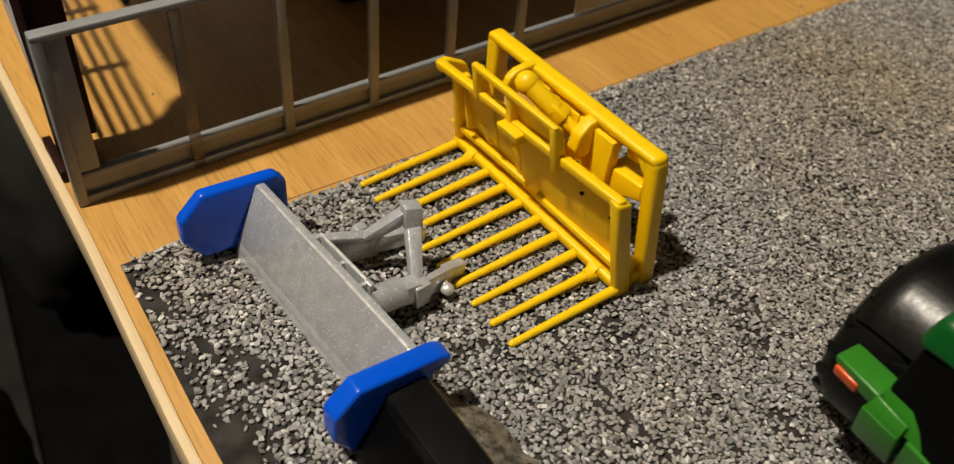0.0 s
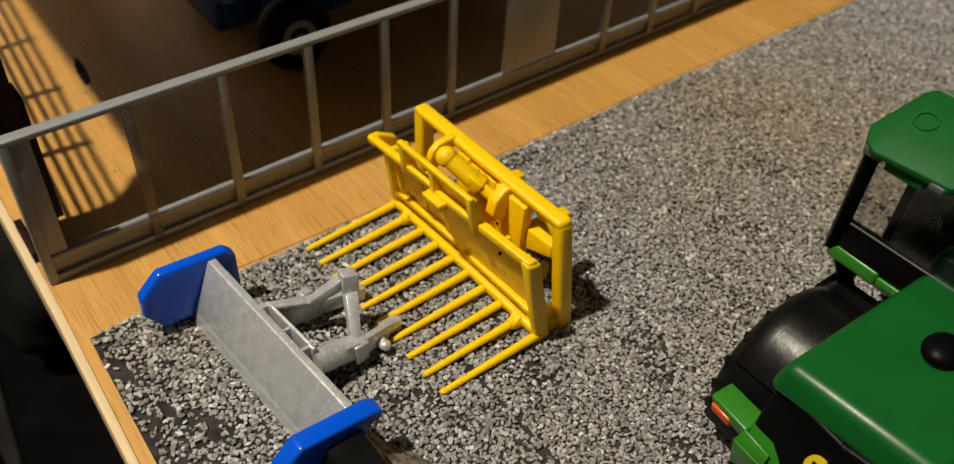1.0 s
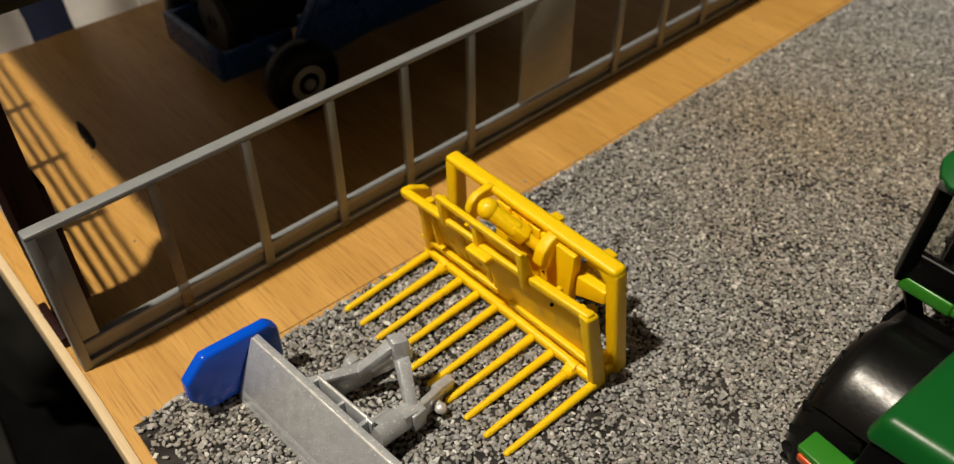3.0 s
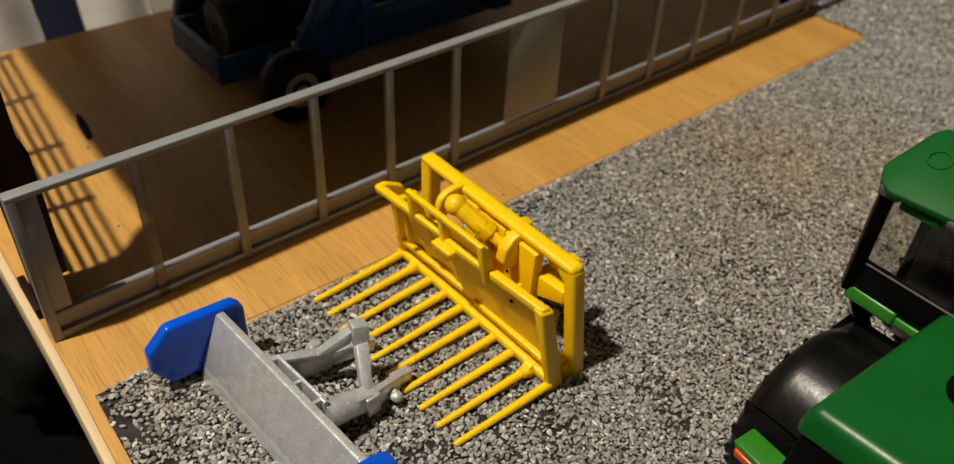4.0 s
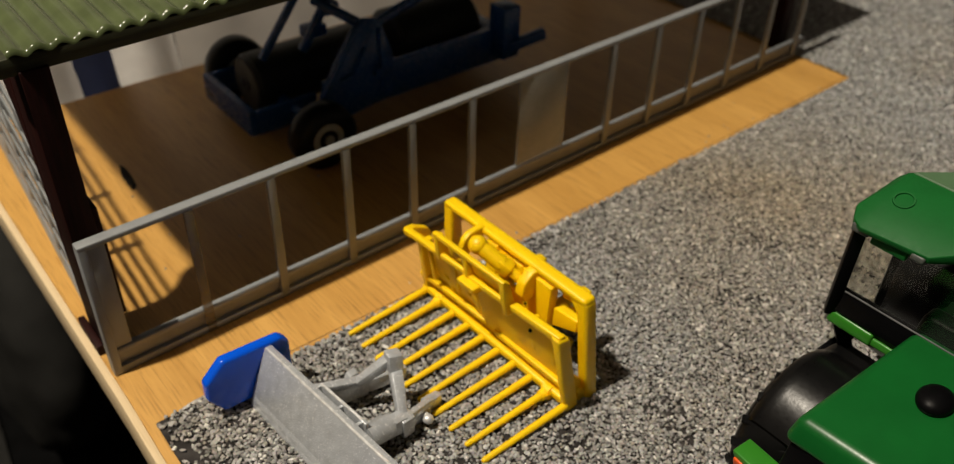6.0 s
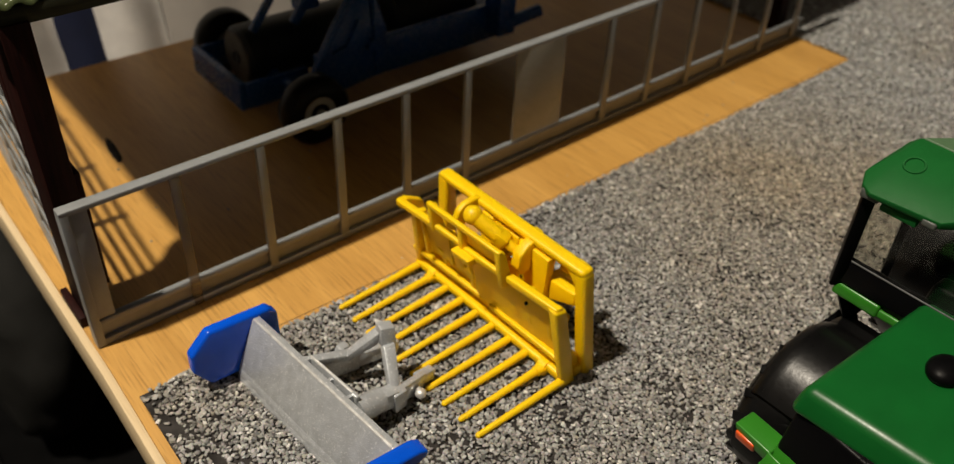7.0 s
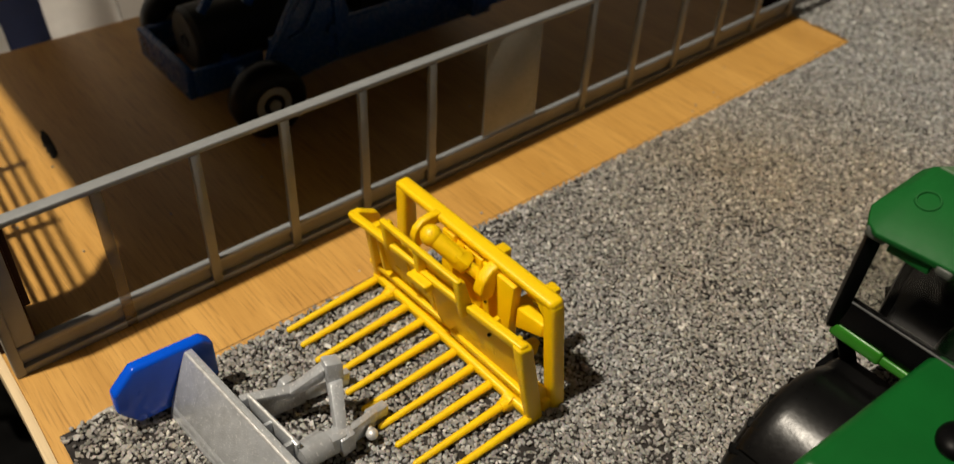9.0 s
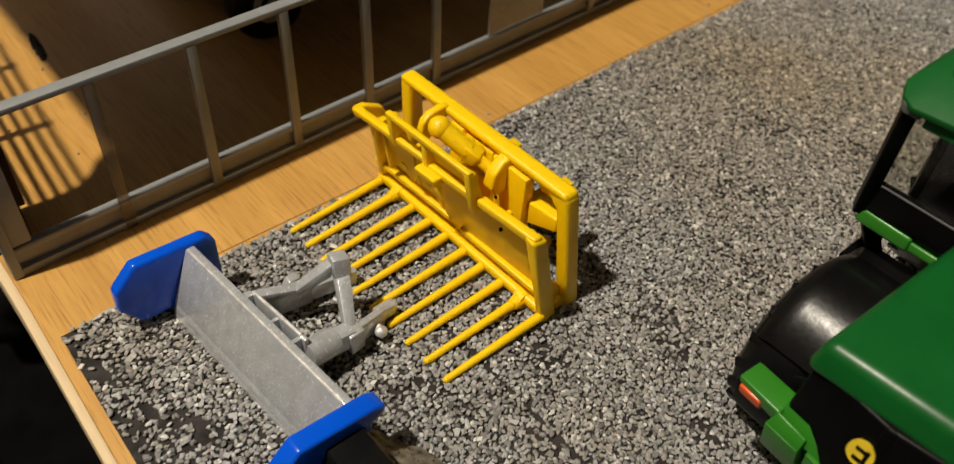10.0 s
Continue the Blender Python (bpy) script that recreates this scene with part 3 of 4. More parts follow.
solo("floor_rug", thick(rug, 2.5), GREY_CLOTH, (-220, 600, -459), "dark grey rug on the floor beside the table", "rug")


def bundle(centre, size, mat, label):
    bm = ball(centre, 1, size, 48)
    for v in bm.verts:
        v.co += Vector((1, 0.6, 0.3)) * (9 * noise.noise(v.co * 0.022) + 4 * noise.noise(v.co * 0.06)) * min(1.0, size[0] / 40)
    solo("grey_blanket", bm, mat, (centre[0], centre[1], -459), label, "blanket")


bundle((52, 690, -335), (50, 110, 126), GREY_CLOTH, "crumpled dark grey blanket on the floor")
bundle((-52, 408, -338), (30, 34, 122), GREY_WOOL, "rolled light grey woollen blanket on the floor")
bundle((58, 325, -338), (14, 18, 122), GREY_WOOL, "narrow rolled grey blanket beside the table")
# thin dark oval on the shed floor, in the mat's felt colour
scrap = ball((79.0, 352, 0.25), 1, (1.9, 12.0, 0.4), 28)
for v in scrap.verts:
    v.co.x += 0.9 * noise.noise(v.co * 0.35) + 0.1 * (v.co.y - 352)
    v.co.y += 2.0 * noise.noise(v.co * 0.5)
solo("dark_oval", scrap, FELT, (79.0, 352, 0), "small dark oval patch on the wooden shed floor", "scrap")

# loose crumbs on the bare wood
crumb_rng = random.Random(7)
crumbs = []
for k in range(46):
    x, y = crumb_rng.uniform(40, 440), crumb_rng.choice((crumb_rng.uniform(203, 224), crumb_rng.uniform(262, 330), crumb_rng.uniform(262, 420)))
    r = crumb_rng.uniform(0.22, 0.6)
    crumbs.append(ball((x, y, r * 0.5), r, (crumb_rng.uniform(0.8, 1.5), 1, 0.7), 6))
tagged(solo("crumbs", mesh(*crumbs), STONE, (200, 240, 0), "pale stone crumbs strewn on the bare wood", "crumbs", kind="stuff"), "pale stone crumbs strewn on the bare wood", "crumbs", "", "stuff")

# ---- yellow fork ----
fork = thing("bale_fork", (150, 155, 0), "bright yellow plastic toy fork with ten tines standing on gravel", "fork")
for i in range(10):
    part("tine", rod((142.4 + 0.12 * i, 194.6 - 8.93 * i, 4.4), (104.5 + 0.26 * i, 193.1 - 8.74 * i, 2.5), 1.55, 1.05, 14, dome=True), YELLOW, fork)
part("tine_bar", hexa([(141.0, 196.6, 3.0), (143.0, 113.8, 3.0), (147.0, 113.8, 3.0), (145.0, 196.6, 3.0),
                       (140.6, 196.6, 7.0), (142.6, 113.8, 7.0), (146.6, 113.8, 7.0), (144.6, 196.6, 7.0)], 1.3, 3), YELLOW, fork)
for i in (1, 8):
    x, y = 142.6 + 0.12 * i, 194.6 - 8.93 * i
    part("tine_boss", mesh(rod((x, y - 1.7, 4.4), (x, y + 1.7, 4.4), 3.0), rod((x, y, 4.4), (x - 4.2, y - 0.1, 4.2), 2.4, 1.9)), YELLOW, fork)
# back plate of the grab and the two ribs before it
part("grab_plate", hexa([(144.4, 195.6, 6), (146.6, 114.6, 6), (148.4, 114.6, 6), (146.2, 195.6, 6),
                         (142.8, 195.6, 17), (145.0, 114.6, 15.5), (146.6, 114.6, 15.5), (144.4, 195.6, 17)], 0.3), YELLOW, fork)
part("rib", hexa([(140.2, 196.6, 11.2), (142.2, 158.0, 11.2), (145.0, 158.0, 11.2), (143.2, 196.6, 11.2),
                  (139.8, 196.6, 14.0), (141.8, 158.0, 14.0), (144.6, 158.0, 14.0), (142.8, 196.6, 14.0)], 0.7, 3), YELLOW, fork)
part("rib", hexa([(142.2, 152.6, 10.4), (143.4, 117.0, 9.8), (146.0, 117.0, 9.8), (144.8, 152.6, 10.4),
                  (141.8, 152.6, 13.2), (143.0, 117.0, 12.6), (145.6, 117.0, 12.6), (144.4, 152.6, 13.2)], 0.7, 3), YELLOW, fork)
# top rail of the grab, in three lengths parted by the uprights of the raised bar
RX = lambda y: 130.7 + 0.083 * (193.4 - y)


def grail(y0, y1, dx, z0, z1, w, r=1.0):
    """A bar of the grab between two depths, set dx behind its front line."""
    return hexa([(RX(y0) + dx, y0, z0), (RX(y1) + dx, y1, z0), (RX(y1) + dx + w, y1, z0), (RX(y0) + dx + w, y0, z0),
                 (RX(y0) + dx - 0.4, y0, z1), (RX(y1) + dx - 0.4, y1, z1), (RX(y1) + dx + w - 0.4, y1, z1), (RX(y0) + dx + w - 0.4, y0, z1)], r, 3)


part("grab_rail", grail(194.0, 159.8, 0.2, 38.2, 41.0, 3.1, 0.8), YELLOW, fork)
part("grab_rail", grail(158.2, 139.6, -0.2, 37.2, 40.2, 3.1, 0.8), YELLOW, fork)
part("grab_rail", grail(137.6, 114.6, 0.2, 36.6, 39.9, 3.3, 0.8), YELLOW, fork)
part("rail_hook", prism([(131.4, 37.2), (131.2, 40.9), (134.6, 41.0), (141.2, 37.6), (142.6, 35.0), (142.0, 32.0), (136.0, 35.4)], 191.6, 194.4, "y", 0.6, 3), YELLOW, fork)
part("end_plate", hexa([(141.4, 193.6, 6), (141.4, 196.2, 6), (147.0, 196.2, 6), (147.0, 193.6, 6),
                        (133.0, 185.4, 37.6), (133.0, 188.2, 37.6), (139.0, 188.2, 37.6), (139.0, 185.4, 37.6)], 0.6, 3), YELLOW, fork)
part("end_plate", hexa([(143.2, 113.2, 1.0), (143.4, 116.0, 1.0), (149.8, 116.4, 1.0), (149.6, 113.6, 1.0),
                        (136.0, 113.8, 39.4), (136.2, 118.0, 39.6), (141.8, 118.0, 38.4), (141.6, 113.8, 38.2)], 1.0, 3), YELLOW, fork)
# raised bar on its three uprights, open below between the first two
part("upper_rail", hexa([(130.5, 175.2, 48.4), (132.4, 138.2, 47.9), (134.7, 138.4, 47.9), (132.8, 175.4, 48.4),
                         (130.1, 174.8, 50.9), (132.0, 137.6, 50.5), (134.2, 137.8, 50.5), (132.3, 175.0, 50.9)], 0.7, 3), YELLOW, fork)
part("upright", hexa([(132.0, 172.6, 38), (132.0, 174.8, 38), (137.6, 174.8, 38), (137.6, 172.6, 38),
                      (130.4, 172.6, 49.6), (130.4, 174.8, 49.6), (134.0, 174.8, 49.6), (134.0, 172.6, 49.6)], 0.6, 3), YELLOW, fork)
part("upright", hexa([(134.0, 157.4, 30), (134.0, 159.6, 30), (139.4, 159.6, 30), (139.4, 157.4, 30),
                      (131.8, 157.4, 48.0), (131.8, 159.6, 48.0), (135.0, 159.6, 48.0), (135.0, 157.4, 48.0)], 0.6, 3), YELLOW, fork)
part("upright", hexa([(134.6, 137.8, 34), (134.6, 140.2, 34), (139.8, 140.2, 34), (139.8, 137.8, 34),
                      (131.9, 137.7, 49.6), (131.9, 140.4, 49.6), (135.2, 140.4, 49.6), (135.2, 137.7, 49.6)], 0.8, 3), YELLOW, fork)
part("upper_plate", hexa([(137.0, 157.6, 36), (138.6, 140.0, 36), (140.2, 140.0, 36), (138.6, 157.6, 36),
                          (134.0, 157.6, 46.6), (135.2, 140.0, 46.6), (136.6, 140.0, 46.6), (135.4, 157.6, 46.6)], 0.5, 3), YELLOW, fork)
# recessed webs under the rail, with a gap over the rib in the first bay
part("front_web", hexa([(139.6, 185.6, 19.6), (141.0, 160.0, 19.6), (142.6, 160.0, 19.6), (141.2, 185.6, 19.6),
                        (135.4, 185.6, 37.4), (137.4, 160.0, 37.4), (139.0, 160.0, 37.4), (137.0, 185.6, 37.4)], 0.4), YELLOW, fork)
part("front_web", hexa([(142.6, 159.6, 12), (145.6, 116.4, 12), (147.2, 116.4, 12), (144.2, 159.6, 12),
                        (137.6, 159.6, 36), (140.2, 116.4, 35.4), (141.8, 116.4, 35.4), (139.2, 159.6, 36)], 0.4), YELLOW, fork)
part("web_post", hexa([(142.2, 176.4, 15), (142.2, 179.4, 15), (144.6, 179.4, 15), (144.6, 176.4, 15),
                       (138.6, 176.4, 24), (138.6, 179.4, 24), (141.0, 179.4, 24), (141.0, 176.4, 24)], 0.5), YELLOW, fork)
part("web_post", hexa([(142.6, 160.6, 14), (142.6, 163.4, 14), (145.0, 163.4, 14), (145.0, 160.6, 14),
                       (139.2, 160.6, 26), (139.2, 163.4, 26), (141.6, 163.4, 26), (141.6, 160.6, 26)], 0.5), YELLOW, fork)
for y, z in ((184.6, 24), (171.0, 26), (131.6, 25), (122.2, 24)):
    x = RX(y) + 5.0
    part("gusset", hexa([(x + 1.8, y - 0.9, z - 6), (x + 1.8, y + 0.9, z - 6), (x + 6.0, y + 0.9, z - 6), (x + 6.0, y - 0.9, z - 6),
                         (x - 1.0, y - 0.9, z + 10), (x - 1.0, y + 0.9, z + 10), (x + 3.0, y + 0.9, z + 10), (x + 3.0, y - 0.9, z + 10)], 0.4), YELLOW, fork)
part("stop_block", hexa([(130.6, 160.0, 36.0), (131.4, 151.8, 35.6), (136.0, 152.0, 35.6), (135.2, 160.2, 36.0),
                         (129.8, 160.4, 39.4), (130.6, 151.4, 39.0), (134.6, 151.6, 39.0), (133.8, 160.6, 39.4)], 0.7, 3), YELLOW, fork)
# rear frame, leaning towards the tines
part("frame_beam", hexa([(149.2, 193.2, 43.4), (151.2, 117.0, 42.8), (156.6, 117.0, 42.8), (154.6, 193.0, 43.4),
                         (148.6, 192.6, 46.8), (150.4, 117.6, 46.4), (156.0, 117.4, 46.8), (154.0, 192.4, 47.2)], 1.4, 4), YELLOW, fork)
part("frame_post", hexa([(151.0, 189.8, 0), (157.4, 189.8, 0), (157.4, 195.2, 0), (151.0, 195.2, 0),
                         (149.0, 187.6, 45), (154.4, 187.6, 45), (154.4, 193.0, 45), (149.0, 193.0, 45)], 1.3, 4), YELLOW, fork)
part("frame_post", hexa([(153.6, 113.6, 0), (159.4, 113.6, 0), (159.4, 118.6, 0), (153.6, 118.6, 0),
                         (150.8, 117.0, 45), (156.4, 117.0, 45), (156.2, 121.8, 45), (150.8, 121.8, 45)], 1.4, 4), YELLOW, fork)
part("frame_corner", prism([(120.8, 44.2), (120.8, 38.5), (125.6, 44.2)], 151.2, 155.8, "x", 0.4), YELLOW, fork)
part("frame_foot", hexa([(146.6, 194, 0.4), (150.2, 115, 0.4), (156.4, 115, 0.4), (152.8, 194, 0.4), (146.8, 194, 5.4), (150.4, 115, 5.4), (156.0, 115, 5.4), (152.4, 194, 5.4)], 0.8, 3), YELLOW, fork)
part("side_bracket", hexa([(148, 116.4, 1), (148, 120.6, 1), (155, 120.6, 1), (155, 116.4, 1), (149.6, 117.2, 13), (149.6, 119.8, 13), (153.4, 119.8, 9), (153.4, 117.2, 9)], 0.6, 3), YELLOW, fork)
# cylinder, lugs and headstock
part("lug", prism([(142.4, 36.5), (140.6, 38.6), (140.0, 41.6), (141.0, 44.6), (143.6, 46.6), (147.0, 47.2), (151, 47.2), (151, 42.8), (147.6, 42.8), (145.4, 41.6), (145.0, 38.6)], 169.6, 172.4, "y", 0.7, 3), YELLOW, fork)
part("lug", prism([(145.6, 33), (143.6, 36.5), (144.6, 41.4), (148, 44.6), (153, 46), (153, 42.0), (150.5, 39.0), (149.6, 33.6)], 140.4, 144.6, "y", 0.8, 3), YELLOW, fork)
part("cylinder", mesh(ball((139.6, 160.2, 49.6), 3.5, n=24), rod((139.6, 160.2, 49.6), (144.0, 151.9, 43.9), 2.9, 2.9, 24)), YELLOW, fork)
part("cylinder_collar", beam((143.3, 153.2, 44.8), (145.6, 148.9, 41.9), 5.2, 5.0, 0.7), YELLOW, fork)
part("cylinder_rod", rod((145.2, 149.6, 42.4), (148.4, 143.4, 38.2), 2.0, 1.9, 18), YELLOW, fork)
for y in (157.4, 153.2):
    part("frame_stud", rod((149.0, y, 41.6), (146.0, y, 43.2), 1.9, 1.7, 18, dome=True), YELLOW, fork)
part("headstock", mesh(box(149.5, 153.5, 161.5, 167.5, 4, 43, 0.6), hexa([(151.0, 135.4, 4), (155.0, 135.4, 4), (155.0, 146.4, 4), (151.0, 146.4, 4), (149.6, 132.4, 42.5), (153.6, 132.4, 42.5), (153.6, 147.4, 42.5), (149.6, 147.4, 42.5)], 0.6), box(149.6, 152, 147, 162, 14, 30, 0.5)), YELLOW, fork)
part("headstock_pin", mesh(rod((148.5, 159.2, 40.0), (152.6, 159.2, 40.0), 1.6), box(150.6, 155, 148.6, 161.4, 33, 41.6, 0.6)), YELLOW, fork)
part("hitch_arm", mesh(beam((153, 134.6, 29.4), (170.4, 134.0, 28.8), 4.6, 5.2, 0.7),
                       beam((153, 134.5, 9), (164, 134.0, 7), 3.2, 6.0, 0.5)), YELLOW, fork)
part("hitch_arm", mesh(beam((153, 158.2, 29.4), (170.4, 158.0, 28.8), 4.6, 5.2, 0.7),
                       beam((153, 158.5, 9), (164, 158.2, 7), 3.2, 6.0, 0.5)), YELLOW, fork)
part("hitch_tab", hexa([(152.0, 121.0, 29.0), (157.6, 121.0, 29.0), (157.6, 133.0, 24.0), (152.0, 133.0, 24.0),
                       (152.0, 121.0, 34.4), (157.6, 121.0, 34.4), (157.6, 133.0, 33.0), (152.0, 133.0, 33.0)], 0.8, 3), YELLOW, fork)
# black blocks painted in for the shade inside the square pin holes
for x, y, z in ((141.0, 120.4, 28.4), (139.4, 131.4, 29.6), (149.4, 145.0, 27.2)):
    part("hole_shade", box(x + 0.2, x + 1.4, y - 0.45, y + 0.45, z - 0.5, z + 0.5, 0.1), BLACK, fork, "black block painting the shade in a pin hole")
part("support_tab", box(154, 160, 126, 131, 38, 41, 0.5), YELLOW, fork)

# ---- grader blade ----
blade = thing("grader_blade", (70, 150, 0), "silver-grey toy grader blade with glossy blue end plates", "grader blade")
BX = lambda y: 67.2 + 0.082 * (183.0 - y)


def slab(y0, y1, prof, r=0.3):
    """A profile of (x from the blade line, z), drawn along the blade."""
    bm = bmesh.new()
    a = [bm.verts.new((BX(y0) + p[0], y0, p[1])) for p in prof]
    b = [bm.verts.new((BX(y1) + p[0], y1, p[1])) for p in prof]
    bm.faces.new(a)
    bm.faces.new(list(reversed(b)))
    for i in range(len(prof)):
        j = (i + 1) % len(prof)
        bm.faces.new((a[i], b[i], b[j], a[j]))
    return rounded(bm, r)


part("mouldboard", slab(184.5, 111.5, [(-8.6, 6.4), (-1.2, 24.6), (1.4, 24.6), (-5.6, 6.2)], 0.35), SILVER, blade)
# pale bead paints the highlight along the blade's top edge
part("mouldboard_lip", rod((BX(183.8) - 0.9, 183.8, 24.5), (BX(112.2) - 0.9, 112.2, 24.5), 0.55, n=10), GLINT_AND_PIN, blade, "pale bead painting the top edge highlight")
part("cutting_edge", mesh(slab(184.2, 112, [(-9.5, 3.4), (-8.4, 6.8), (-6.0, 6.6), (-6.6, 3.2)], 0.25), slab(184.2, 112, [(-10.0, 1.0), (-9.3, 3.7), (-6.4, 3.5), (-7.0, 1.0)], 0.25)), SILVER, blade)
part("end_wing", prism([(43.2, 12.0), (43.4, 19.5), (50.5, 26.6), (72.4, 25.6), (75.4, 22.4), (75.4, 9), (71, 3.6), (48.6, 4.0)], 184.6, 189.0, "y", 1.2, 3), BLUE, blade, "glossy blue end plate")
part("end_wing", prism([(48.8, 11), (49.0, 19.5), (55.6, 25.8), (77.4, 24.6), (80.8, 23.0), (80.4, 21.2), (75.8, 19.2), (74.8, 3), (54.6, 2.4)], 105.8, 111.8, "y", 1.5, 4), BLUE, blade, "glossy blue end plate")
part("back_bracket", mesh(beam((74.7, 162.4, 15.4), (77.7, 139.4, 14.2), 1.3, 8.6, 0.3), beam((71.6, 160, 13), (74.0, 138, 12), 3, 6, 0.4),
                          beam((69, 162.6, 15.4), (75, 162.6, 15.4), 1.6, 7.6, 0.3), beam((70.4, 151, 15), (76, 151, 15), 1.2, 6.6, 0.3), beam((71.4, 141.4, 14.6), (77, 141.4, 14.6), 1.4, 7, 0.3)), SILVER, blade)
# pale bead paints the lit top edge of the bracket
part("bracket_edge", rod((74.6, 162.4, 19.6), (77.3, 141.6, 18.4), 0.5, n=10), GLINT_AND_PIN, blade, "pale bead painting the edge highlight")
part("pivot_tube", mesh(rod((77.0, 139.0, 12.2), (86.4, 139.8, 11.0), 4.2, 4.1, 28), beam((85.4, 139.6, 10.6), (92, 139.6, 10.0), 5.0, 6.6, 0.5), hexa([(80, 142.6, 7), (88, 144.2, 6), (88, 147.4, 6), (80, 145.8, 7), (80, 142.6, 11.4), (88, 144.2, 9.6), (88, 147.4, 9.0), (80, 145.8, 10.6)], 0.6)), SILVER, blade)
part("link_arm", mesh(beam((93, 139.4, 8.6), (105.0, 142.6, 5.8), 2.4, 6.8, 0.4), beam((102.6, 143.2, 6.6), (110.2, 144.4, 5.0), 3.4, 4.4, 0.5)), SILVER, blade)
part("knuckle", hexa([(89.8, 136.4, 4.6), (95.0, 137.0, 4.6), (94.8, 142.4, 4.6), (89.6, 141.6, 4.6), (89.6, 136.0, 12.8), (94.8, 136.6, 12.6), (94.6, 142, 13.2), (89.4, 141.2, 13.4)], 0.5), SILVER, blade)
part("link_pin", mesh(rod((101.5, 141.6, 6.4), (101.1, 139.0, 5.7), 1.2, 1.2, 14), ball((101.1, 138.2, 5.5), 2.0, (1, 1.05, 0.9))), GLINT_AND_PIN, blade, "bright metal pin")
part("link_arm", mesh(beam((73, 164.2, 10.0), (93, 163.2, 7.6), 2.8, 9.2, 0.5), beam((92, 163.2, 7.0), (108.2, 162.2, 4.8), 2.6, 5.6, 0.4)), SILVER, blade)
part("a_frame_leg", hexa([(89.8, 138.6, 12.0), (93.2, 138.2, 12.0), (94.0, 142.2, 12.0), (90.6, 142.8, 12.0),
                          (95.0, 150.2, 21.0), (99.2, 149.6, 21.0), (100.0, 153.6, 20.4), (95.6, 154.2, 20.4)], 0.5, 2), SILVER, blade)
part("a_frame_leg", mesh(hexa([(86.6, 158.8, 12.6), (87.8, 161.6, 12.6), (96.6, 157.4, 19.6), (95.0, 153.6, 19.6),
                               (86.0, 159.2, 15.0), (87.4, 162.2, 15.0), (97.0, 157.2, 24.6), (95.4, 153.4, 24.6)], 0.4),
                         hexa([(72.6, 162.8, 15.2), (73.0, 165.8, 15.2), (88.2, 162.0, 12.4), (87.2, 158.8, 12.4),
                               (72.4, 162.8, 17.8), (72.8, 165.8, 17.8), (88.4, 162.2, 15.2), (87.0, 159.0, 15.2)], 0.4)), SILVER, blade)
part("link_lug", hexa([(84.6, 164.4, 7.0), (93.0, 165.4, 6.6), (92.8, 169.6, 6.6), (84.4, 168.2, 7.0), (87.4, 165.0, 12.6), (91.2, 165.6, 12.2), (91.0, 169.0, 12.2), (87.2, 168.2, 12.6)], 0.5), SILVER, blade)
part("a_frame_head", hexa([(95.0, 151.0, 19.4), (100.0, 149.8, 19.4), (100.6, 154.4, 19.4), (95.6, 156.0, 19.4), (95.4, 152.4, 27.0), (100.4, 151.0, 26.4), (101.2, 155.4, 26.4), (96.0, 156.8, 27.2)], 0.6, 2), SILVER, blade)

# ---- black implement with a brown translucent flap beside the blade ----
leveller = thing("black_leveller", (72, 60, 0), "black plastic toy implement lying against the blade", "implement")
# deeper black fill stands in for the dark hollow under the top plate
part("hollow_shade", prism([(53.0, 1.0), (54.0, 5.0), (61.6, 17.6), (72.8, 17.6), (73.4, 1.0)], 26, 106.0, "y", 0.3), BLACK, leveller)
part("top_plate", prism([(61.8, 18.0), (62.6, 20.4), (73.0, 20.4), (74.0, 19.2), (74.6, 3.0), (73.6, 3.0), (72.6, 18.0)], 26, 106.2, "y", 0.35), BLACK_SATIN, leveller)
flap = thick(sheet(24, 60, lambda u, v: (73.6 + (15.4 + 1.6 * (1 - v)) * u * (1 - 0.55 * max(0.0, v - 0.72) / 0.28) + 0.7 * noise.noise(Vector((u * 3, v * 16, 1))), 52 + 63.0 * v,
                                         9.4 - 6.4 * u - 1.2 * v + 0.8 * noise.noise(Vector((u * 4, v * 12, 5)))), ), 1.4)
part("flap", flap, RESIN, leveller, "brown-stained translucent flap", 60)

# ---- green tractor ----
TY = 16.5
tractor = thing("toy_tractor", (200, TY, 0), "green toy tractor with black cab and tyres parked on gravel", "tractor")
hood = part("hood", hexa([(146.4, TY - 21, 57), (198, TY - 19, 62), (198, TY + 19, 62), (144.6, TY + 22.4, 57),
                   (149.0, TY - 18.4, 66.0), (198, TY - 16.8, 71), (198, TY + 16.8, 71), (146.6, TY + 20.4, 66.0)], 2.6, 5), GREEN, tractor)
part("hood_knob", ball((176.5, TY, 69.8), 4.8, (1.2, 1.0, 0.62), 24), BLACK, hood, "black rounded cap")
nose = part("nose_panel", mesh(*[hexa([(139.2, TY - s * 1.4, 36), (190, TY - s, 36), (190, TY + s * 20, 36), (144.6, TY + s * 22, 36),
                                       (144.4, TY - s * 1.4, 58.5), (196, TY - s, 63), (196, TY + s * 18.5, 63), (147.0, TY + s * 20, 58.5)], 0.8, 3) for s in (1, -1)]), BLACK, tractor, "black grille panel")
badge = part("badge", lathe([(0.2, -0.5), (3.05, -0.5), (3.05, 0.5), (0.2, 0.5)], (0, 0, 0), "x", 24), BADGE, nose, "round yellow badge")
